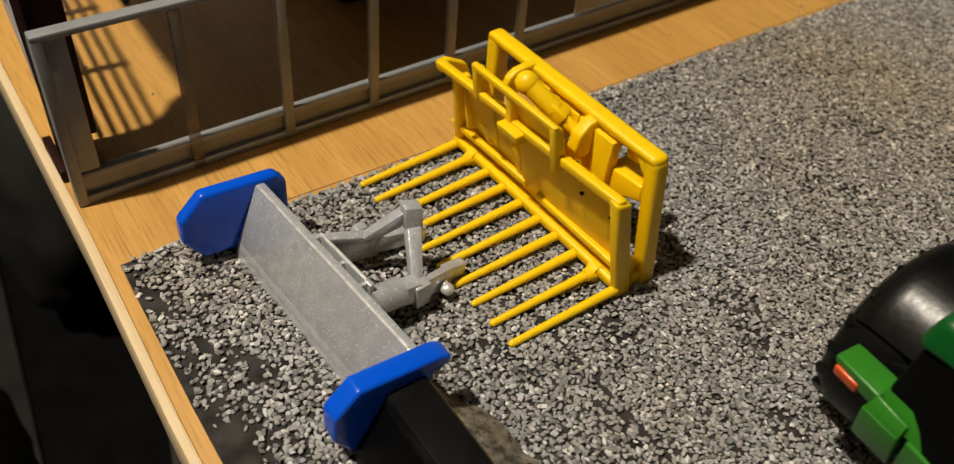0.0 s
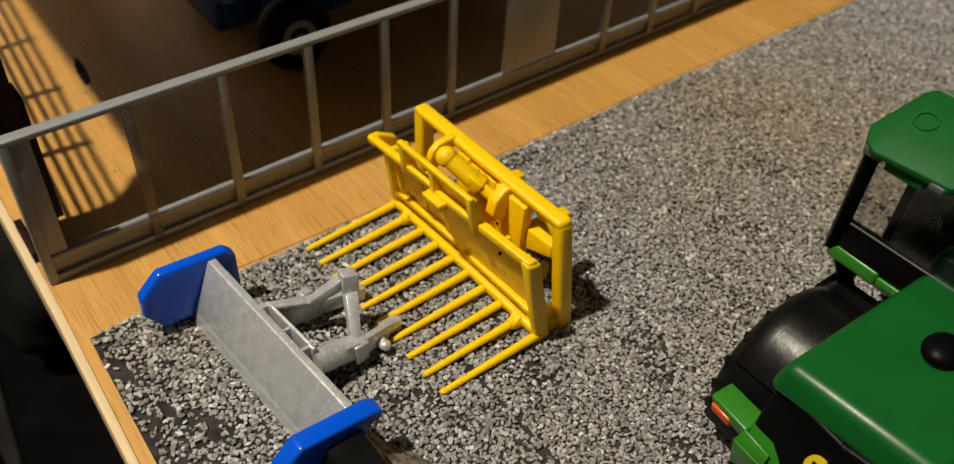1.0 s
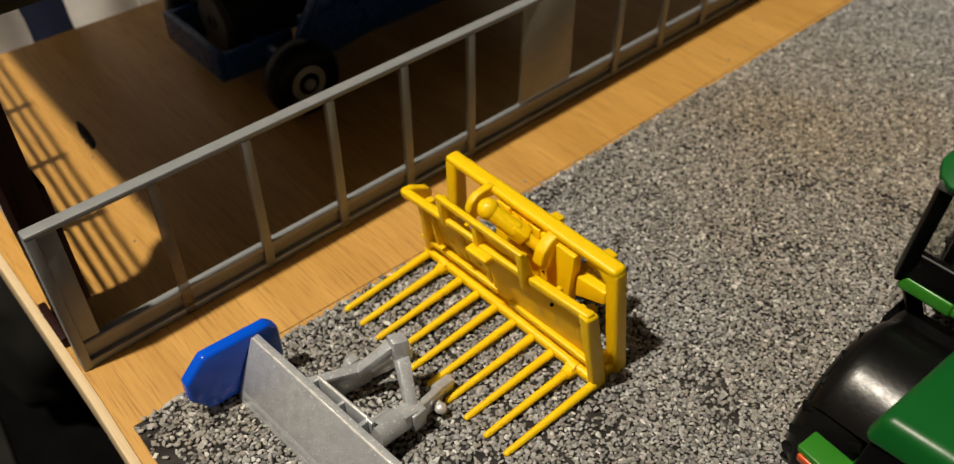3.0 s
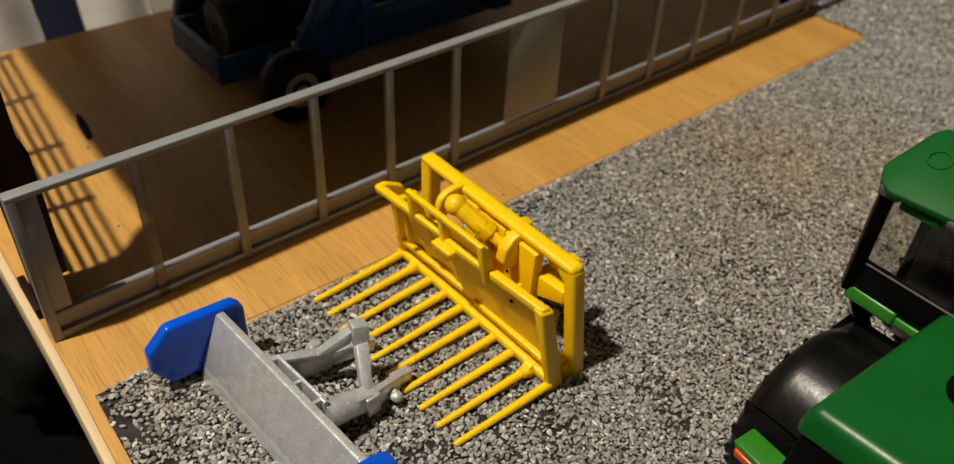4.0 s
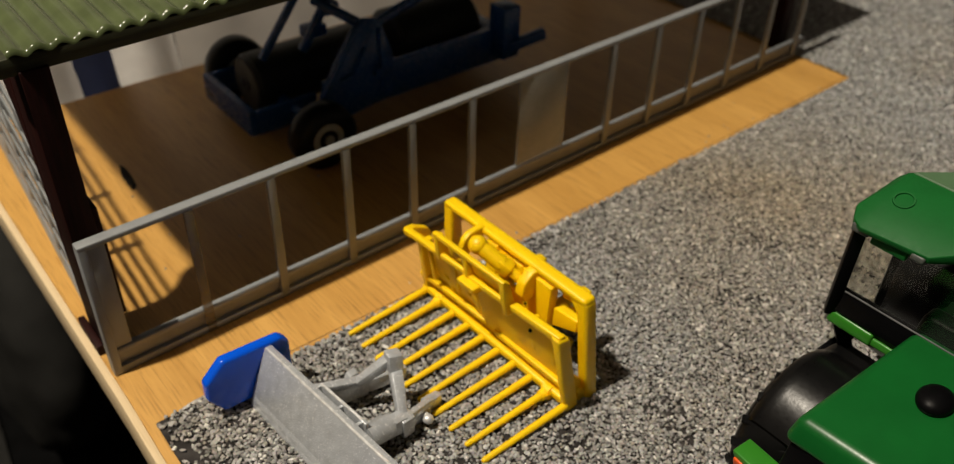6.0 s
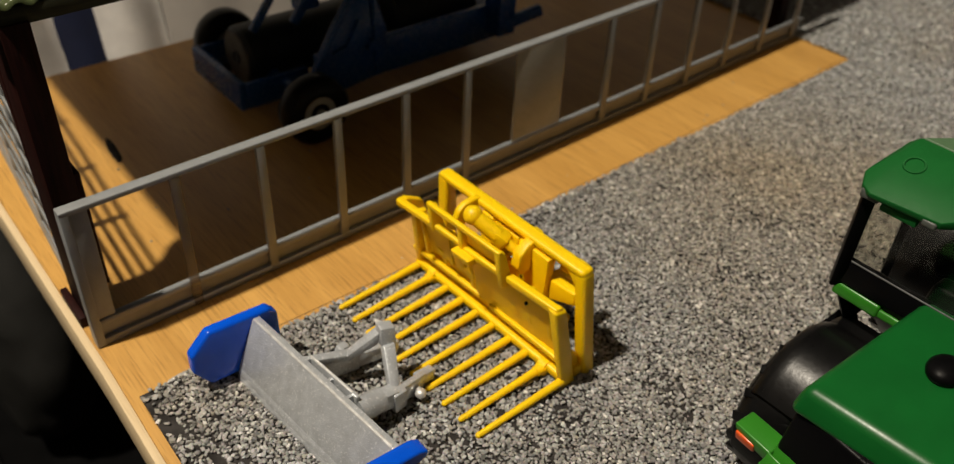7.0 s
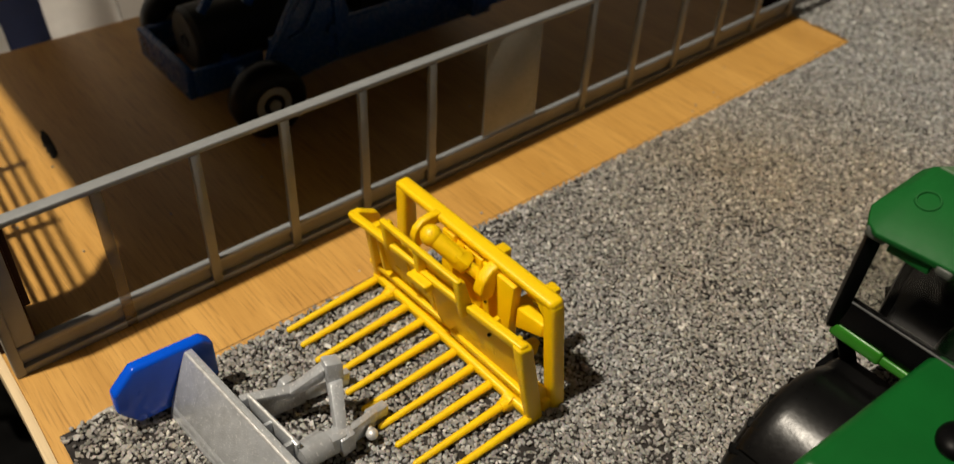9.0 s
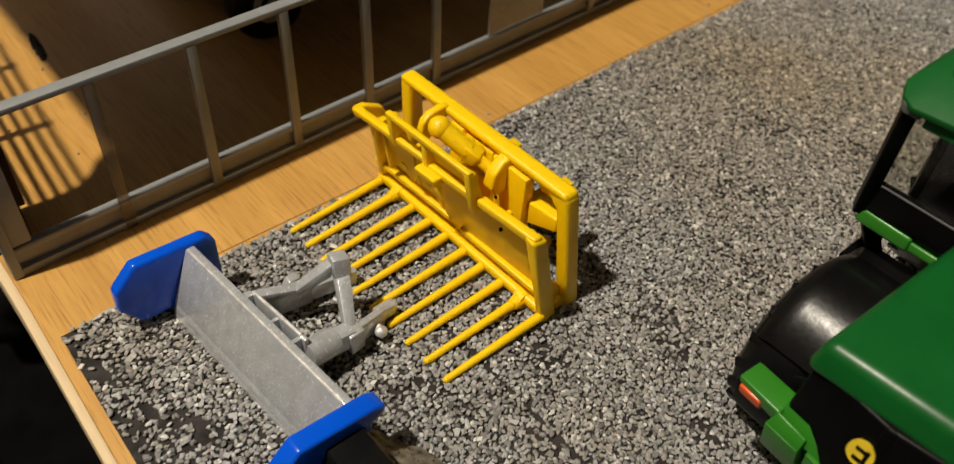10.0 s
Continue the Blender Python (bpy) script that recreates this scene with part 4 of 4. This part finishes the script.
badge.matrix_local = Matrix.Translation(Vector((142.2 - 200, 18.8 - TY, 49.6)) * MM) @ pose(0, 0, 0, 0, 17, 0)
mark = part("badge_mark", mesh(box(-0.8, 0.2, -1.8, 1.2, -1.9, -1.0, 0.1), box(-0.8, 0.2, -1.8, -0.9, -1.2, 1.8, 0.1), box(-0.8, 0.2, -1.2, 1.4, 0.6, 1.4, 0.1)), BLACK, badge)
for ob in (badge, mark):
    for v in ob.data.vertices:
        v.co += Vector((200, TY, 0)) * MM
part("front_frame", mesh(*[hexa([(x0 + 3.4, TY + s * a, 26), (160, TY + s * a, 26), (160, TY + s * e, 26), (x1 + 3.4, TY + s * e, 26),
                                             (x0, TY + s * a, 38), (156, TY + s * a, 38), (156, TY + s * (e - 0.6), 38), (x1, TY + s * (e - 0.6), 38)], 0.5)
                                        for s in (1, -1) for x0, x1, a, e in ((140.1, 140.9, 13.2, 23.4), (139.6, 141.2, 0, 12.4))],
                                      *[hexa([(140.4, TY + s * 13.2, 37.8), (143.2, TY + s * 13.2, 37.8), (144, TY + s * 22.6, 37.8), (141.2, TY + s * 22.6, 37.8),
                                              (142.0, TY + s * 13.2, 41.0), (142.6, TY + s * 13.2, 41.0), (143.2, TY + s * 21.6, 42.0), (142.5, TY + s * 21.6, 42.0)], 0.3) for s in (1, -1)],
                                      *[hexa([(140.8, TY, 37.8), (158, TY, 37.8), (158, TY + s * 22.2, 37.8), (143.4, TY + s * 22.2, 37.8),
                                              (143.0, TY, 44.4), (158, TY, 44.4), (158, TY + s * 21.0, 46), (146.4, TY + s * 21.0, 46)], 0.4) for s in (1, -1)]), LEAF_GREEN, tractor, "light green front frame")
arm = part("lamp_arm", hexa([(144.0, TY + 21.2, 36.4), (150.6, TY + 21.2, 37), (151.4, TY + 33.2, 37), (145.2, TY + 33.6, 37.4),
                             (142.8, TY + 21.2, 41.6), (150.0, TY + 21.0, 42.6), (151.4, TY + 33.2, 42.2), (144.3, TY + 33.9, 41.6)], 0.6, 3), LEAF_GREEN, tractor)
part("lamp_housing", hexa([(145.4, TY + 23.4, 30), (150, TY + 23.4, 30), (150.6, TY + 34.4, 30), (146.4, TY + 34.6, 30),
                                     (144.2, TY + 23.4, 40), (150, TY + 23.4, 40.4), (150.6, TY + 34.2, 40.6), (144.6, TY + 34.4, 40.2)], 0.5), BLACK, arm)
part("indicator_lens", hexa([(144.4, TY + 26.4, 35.6), (146.4, TY + 26.4, 35.6), (146.8, TY + 33.0, 35.8), (144.8, TY + 33.0, 35.8),
                             (143.5, TY + 26.4, 39.0), (145.6, TY + 26.4, 39.4), (146.0, TY + 33.0, 39.6), (143.9, TY + 33.0, 39.2)], 0.6, 3), ORANGE, arm, "orange indicator lens")
part("chassis", box(150, 262, TY - 12, TY + 12, 16, 40, 1.0), BLACK, tractor)


def wheel(name, cx, cy, cz, r, w, rim_r):
    h = w / 2
    t = part(name, lathe([(rim_r, -h + 1.4), (r * 0.84, -h), (r * 0.95, -h + 1.6), (r, -h * 0.55), (r * 1.01, 0), (r, h * 0.55), (r * 0.95, h - 1.6), (r * 0.84, h), (rim_r, h - 1.4)],
                         (cx, cy, cz), "y", 56), RUBBER, tractor, smooth=50)
    part("rim", lathe([(0.5, -h + 3), (rim_r * 0.5, -h + 3), (rim_r + 0.2, -h + 1.6), (rim_r + 0.2, h - 1.6), (rim_r * 0.5, h - 3), (0.5, h - 3)], (cx, cy, cz), "y", 32), BADGE, t, "yellow wheel rim")
    lug, count = (3.0, 20) if name == "rear_wheel" else (1.8, 18)
    for k in range(count):
        q = 2 * math.pi * k / count
        for side in (-1, 1):
            part("tread_lug", beam((cx + (r - lug * 0.4) * math.cos(q), cy, cz + (r - lug * 0.4) * math.sin(q)),
                                   (cx + (r - lug * 0.6) * math.cos(q + side * 0.16), cy + side * h * 0.9, cz + (r - lug * 0.6) * math.sin(q + side * 0.16)), lug * 1.5, lug, 0.2,
                                   up=(math.cos(q), 0, math.sin(q))), RUBBER, t)
    return t


def fender(u, v, s):
    """Mudguard: an arc over the tyre that runs out level behind, its rim turned down."""
    a = math.pi * (0.81 - 0.50 * min(1, u / 0.75))
    x, z = 180 + 25.6 * math.cos(a), 24.0 + 29.6 * math.sin(a)
    if u > 0.75:
        x, z = 180 + 25.6 * math.cos(0.31 * math.pi) + 34 * (u - 0.75), 24.0 + 29.6 * math.sin(0.31 * math.pi) - 6 * (u - 0.75)
    k = max(0.0, (v - 0.78) / 0.22)
    drop = 2.8 * k ** 2
    return (x + drop * 0.5 * (180 - x) / 26, TY + s * (18 + 22.8 * v - 0.8 * k ** 4), z - drop)


for s in (1, -1):
    wheel("front_wheel", 180, TY + s * 32.4, 25.2, 24.4, 19.6, 13)
    wheel("rear_wheel", 272, TY + s * 34, 40.0, 38.0, 24, 21)
    part("front_fender", thick(sheet(28, 10, lambda u, v: fender(u, v, s)), 0.9), FENDER, tractor, "glossy black front mudguard", 60)
    part("rear_fender", thick(sheet(20, 4, lambda u, v: (272 + 42 * math.cos(0.4 + 2.2 * u), TY + s * (20 + 20 * v), 42 + 31 * math.sin(0.4 + 2.5 * u))), 1.6), GREEN, tractor)
    part("fender_step", mesh(hexa([(194.4, TY + s * 27, 57.2), (200.0, TY + s * 27, 57.2), (200.4, TY + s * 42.8, 57.4), (194.6, TY + s * 42.0, 57.4),
                                   (194.8, TY + s * 27, 61.6), (200.2, TY + s * 27, 61.6), (200.4, TY + s * 42.6, 61.8), (195.0, TY + s * 41.8, 61.8)], 0.9, 3),
                             hexa([(195.2, TY + s * 14, 57.4), (199.6, TY + s * 14, 57.4), (199.6, TY + s * 28, 57.4), (195.2, TY + s * 28, 57.4),
                                   (195.4, TY + s * 14, 60.2), (199.6, TY + s * 14, 60.2), (199.6, TY + s * 28, 60.2), (195.4, TY + s * 28, 60.2)], 0.7, 3)), LEAF_GREEN, tractor, "light green sill strip")
    part("step_strut", beam((198, TY + s * 40.4, 59.6), (203, TY + s * 36.4, 45), 2.6, 4.2, 0.4), BLACK, tractor)
cab = part("cab_frame", mesh(*[beam((196.4, TY + s * 42.2, 60), (192.2, TY + s * 39.6, 97), 3.7, 3.7, 0.6) for s in (1, -1)],
                             *[beam((256, TY + s * 22, 40), (254, TY + s * 18, 97), 4, 4, 0.5) for s in (1, -1)],
                             *[beam((228, TY + s * 41, 42), (218, TY + s * 36.6, 97), 2.6, 2.6, 0.4) for s in (1, -1)],
                             beam((196.4, TY - 42, 66.4), (196.4, TY + 42, 66.4), 3, 8, 0.5), beam((255, TY - 22, 62), (255, TY + 22, 62), 3, 12, 0.5),
                             *[beam((196.4, TY + s * 41.0, 41), (254, TY + s * 41.0, 41), 2.4, 6, 0.5) for s in (1, -1)],
                             box(200, 256, TY - 19, TY + 19, 34, 42, 0.8)), BLACK, tractor, "black cab frame")
part("windscreen", hexa([(195.4, TY - 39, 70), (195.9, TY - 39, 70), (195.9, TY + 39, 70), (195.4, TY + 39, 70), (192.2, TY - 38, 96), (192.7, TY - 38, 96), (192.7, TY + 38, 96), (192.2, TY + 38, 96)], 0), CAB_GLASS, cab, "clear scratched windscreen")
for s in (1, -1):
    part("side_window", hexa([(200, TY + s * 41.2, 44), (228, TY + s * 41.2, 44), (228, TY + s * 41.6, 44), (200, TY + s * 41.6, 44), (194, TY + s * 39.4, 96), (219, TY + s * 38.2, 96), (219, TY + s * 38.6, 96), (194, TY + s * 39.8, 96)], 0), CAB_GLASS, cab)
part("seat", mesh(box(226, 244, TY - 11, TY + 11, 46, 62, 1.6), box(240, 246, TY - 11, TY + 11, 62, 88, 1.6)), BLACK, cab)
part("dashboard", hexa([(199, TY - 22, 44), (208, TY - 22, 44), (208, TY + 22, 44), (199, TY + 22, 44),
                        (200, TY - 18, 74), (207, TY - 18, 74), (207, TY + 18, 74), (200, TY + 18, 74)], 1.6, 3), BLACK, cab)
# pale strip painted in for the gloss on the lower glass edge
part("glass_edge_gloss", beam((194.9, TY - 40, 70.8), (194.9, TY + 40, 70.8), 0.5, 0.5, 0.15), DRUM_END, cab, "pale grey line for the gloss of the glass edge")
wheel_s = part("steering_wheel", lathe([(8, -0.7), (9.4, -0.7), (9.4, 0.7), (8, 0.7)], (0, 0, 0), "z", 28), BLACK, cab)
for v in wheel_s.data.vertices:
    v.co = (pose(0.214 - 0.2, 0, 0.082, 0, 35, 0) @ (v.co + Vector((200, TY, 0)) * MM))
for k in range(3):
    part("lever", beam((213 + 2.5 * k, TY + 13 - 1.5 * k, 62), (210 + 2.5 * k, TY + 13.6 - 1.5 * k, 80 - 2 * k), 1.0, 1.0, 0.2), RIM, cab, "pale control lever")
part("steering_column", beam((208, TY, 76), (214, TY, 82), 2, 2, 0.3), BLACK, cab)
def outline(rows):
    """A plan outline, mirrored about the tractor's middle line."""
    return [(x, TY + y) for x, y in rows] + [(x, TY - y) for x, y in reversed(rows)]


def shell(*rings):
    """A solid through several rings of as many corners, closed at both ends."""
    bm = bmesh.new()
    loops = [[bm.verts.new(p) for p in ring] for ring in rings]
    bm.faces.new(loops[0])
    bm.faces.new(list(reversed(loops[-1])))
    for lo, hi in zip(loops, loops[1:]):
        for i in range(len(lo)):
            bm.faces.new((lo[i], hi[i], hi[(i + 1) % len(lo)], lo[(i + 1) % len(lo)]))
    return bm


ROOF_RIM = [(197.0, 12), (189.2, 18.9), (187.4, 38), (189.4, 41.4), (194, 43.8), (213, 42.8), (240, 24), (264, 21)]
ROOF_TOP = [(205.0, 11), (203.4, 17), (203.0, 33), (203.6, 37.4), (205.6, 39.8), (213.4, 40.4), (239, 22), (262.6, 19)]
rim_z = lambda x: min(102.6, 98.4 + 0.25 * (x - 187))
roof_t = part("cab_roof", rounded(shell([(x + 0.4, y, 96.8) for x, y in outline(ROOF_RIM)], [(x, y, rim_z(x)) for x, y in outline(ROOF_RIM)],
                                        [(x, y, 104.9) for x, y in outline(ROOF_TOP)]), 0.35, 2), ROOF_GREEN, tractor, smooth=50)
for y in (30.0, 0.0, -30.0):
    part("roof_lip", box(189.8, 192.0, TY + y - 5.2, TY + y + 5.2, 93.6, 97.4, 0.4), ROOF_GREEN, roof_t)
boss = lathe([(2.2, -0.6), (3.2, -0.6), (2.9, 0.3), (2.5, 0.3)], (0, 0, 0), "z", 28)
for v in boss.verts:
    v.co = Vector((200.6, TY + 34.4, 104.0)) + Euler((0, -radians(22), 0)).to_matrix() @ v.co
part("roof_boss", boss, ROOF_GREEN, roof_t)
part("roof_hatch", loft(outline([(213.6, 40.0), (238.6, 21.8), (260, 18.4)]), 104, outline([(214.0, 39.4), (238.2, 21.2), (259, 17.8)]), 105.4, 0.3, 3), ROOF_HATCH_GREEN, roof_t, "dusty lighter green roof hatch")
for y, half in ((38.4, 2.7), (21.6, 2.0), (-21.6, 2.0), (-38.4, 2.7)):
    part("work_lamp", box(188.6, 192.6, TY + y - half, TY + y + half, 98.0 - half, 98.2, 0.7, 3), LENS, roof_t, "clear work lamp")

# ---- blue roller in the shed ----
roller = thing("field_roller", (200, 350, 0), "dark blue toy field roller parked in shade inside the shed", "roller")
part("tray", mesh(box(138.5, 142.5, 337, 389, 8, 22.5, 0.8), box(142, 292, 386, 389, 9, 22, 0.6), box(142, 176, 335.5, 339, 9, 22, 0.6), box(228, 232, 338, 387, 9, 22, 0.6)), NAVY, roller)
part("drum", lathe([(1, -36), (3, -38), (5, -36), (13.6, -37), (15.4, -35), (15.4, 38), (14, 40), (1, 40)], (188, 362, 23.8), "x", 44), DRUM, roller, "dark roller drum")
part("drum", lathe([(1, -26), (17, -26), (19, -24), (19, 26), (17, 28), (1, 28)], (260, 358, 24.5), "x", 44), DRUM, roller, "dark roller drum")
part("drum_end", lathe([(1, -37.2), (12.8, -37.6), (12.8, -36.6), (1, -36.2)], (188, 362, 23.8), "x", 32), DRUM_END, roller, "dusty grey drum end")
part("main_frame", mesh(box(176, 298, 326, 331, 11, 31, 1.0), box(286, 300, 326, 388, 12, 26, 1.0)), NAVY, roller)
part("brace", mesh(prism([(167, 15), (171, 28.4), (182.4, 46.8), (190.4, 57.4), (197, 62), (206, 60), (213, 40), (212, 16), (180, 12)], 319.5, 323.5, "y", 0.9)), NAVY, roller)
part("brace_rim", mesh(beam((171.6, 319.0, 28.4), (182.8, 319.0, 46.6), 3.0, 2.4, 0.6, up=(0, 1, 0)), beam((182.4, 319.0, 46.2), (191, 319.0, 57.4), 3.0, 2.4, 0.6, up=(0, 1, 0))), NAVY, roller)
part("brace_bolt", mesh(rod((203, 320, 33), (203, 316.8, 33), 2.6), beam((181, 318.6, 34), (189.4, 318.6, 36), 1.6, 2.4, 0.4, up=(0, 1, 0)), beam((189, 318.6, 35.6), (196, 318.6, 48), 1.6, 2.4, 0.4, up=(0, 1, 0)), beam((206, 318.8, 18), (205, 318.8, 56), 2.0, 2.0, 0.4, up=(0, 1, 0))), NAVY, roller)
part("brace_tube", mesh(beam((156, 352, 40), (176, 350, 67.6), 3.6, 3.6, 0.6), beam((175.4, 350, 67), (190, 348, 86), 3.6, 3.6, 0.6), beam((173, 341, 44), (189, 340, 68), 4, 4, 0.6), beam((188.6, 340, 67), (196, 339, 84), 4, 4, 0.6),
                        beam((199, 321.5, 57), (181, 341, 69.4), 4.4, 4, 0.7), beam((202, 322, 57), (262, 338, 62), 4, 4, 0.6)), NAVY, roller)
part("tube_clamp", mesh(box(178, 190, 344, 352, 47, 53, 1.0), box(186, 194, 337, 344, 60, 66, 0.8)), NAVY, roller)
part("ram", rod((205, 338, 84), (252, 338, 62), 3.0), BLACK, roller)
part("hitch", mesh(beam((288, 318, 22), (310, 311, 28), 5, 6, 0.8), box(284, 296, 316, 329, 16, 46, 0.8)), NAVY, roller)
for (x, y) in ((160.8, 305.4), (161.0, 396.0)):
    w = part("wheel", lathe([(8, -6), (14.4, -6.4), (16.6, -4.4), (17, 0), (16.6, 4.4), (14.4, 6.4), (8, 6)], (x, y, 17.1), "y", 40), RUBBER, roller, smooth=50)
    part("rim", lathe([(1, -4.4), (3.6, -4.6), (4.4, -6.0), (7.2, -6.4), (8.4, -6.0), (8.4, 6), (1, 6)], (x, y, 17.1), "y", 32), RIM, w, "dusty white rim")
    part("hub", rod((x, y - 6.3, 17.1), (x, y + 4, 17.1), 5.0, n=24), RUBBER, w)
    part("axle_cap", rod((x, y - 7.4, 17.1), (x, y + 4, 17.1), 2.6, 2.2), RIM, w)
part("axle", rod((163.6, 304, 17.1), (161.6, 395, 17.1), 3), NAVY, roller)
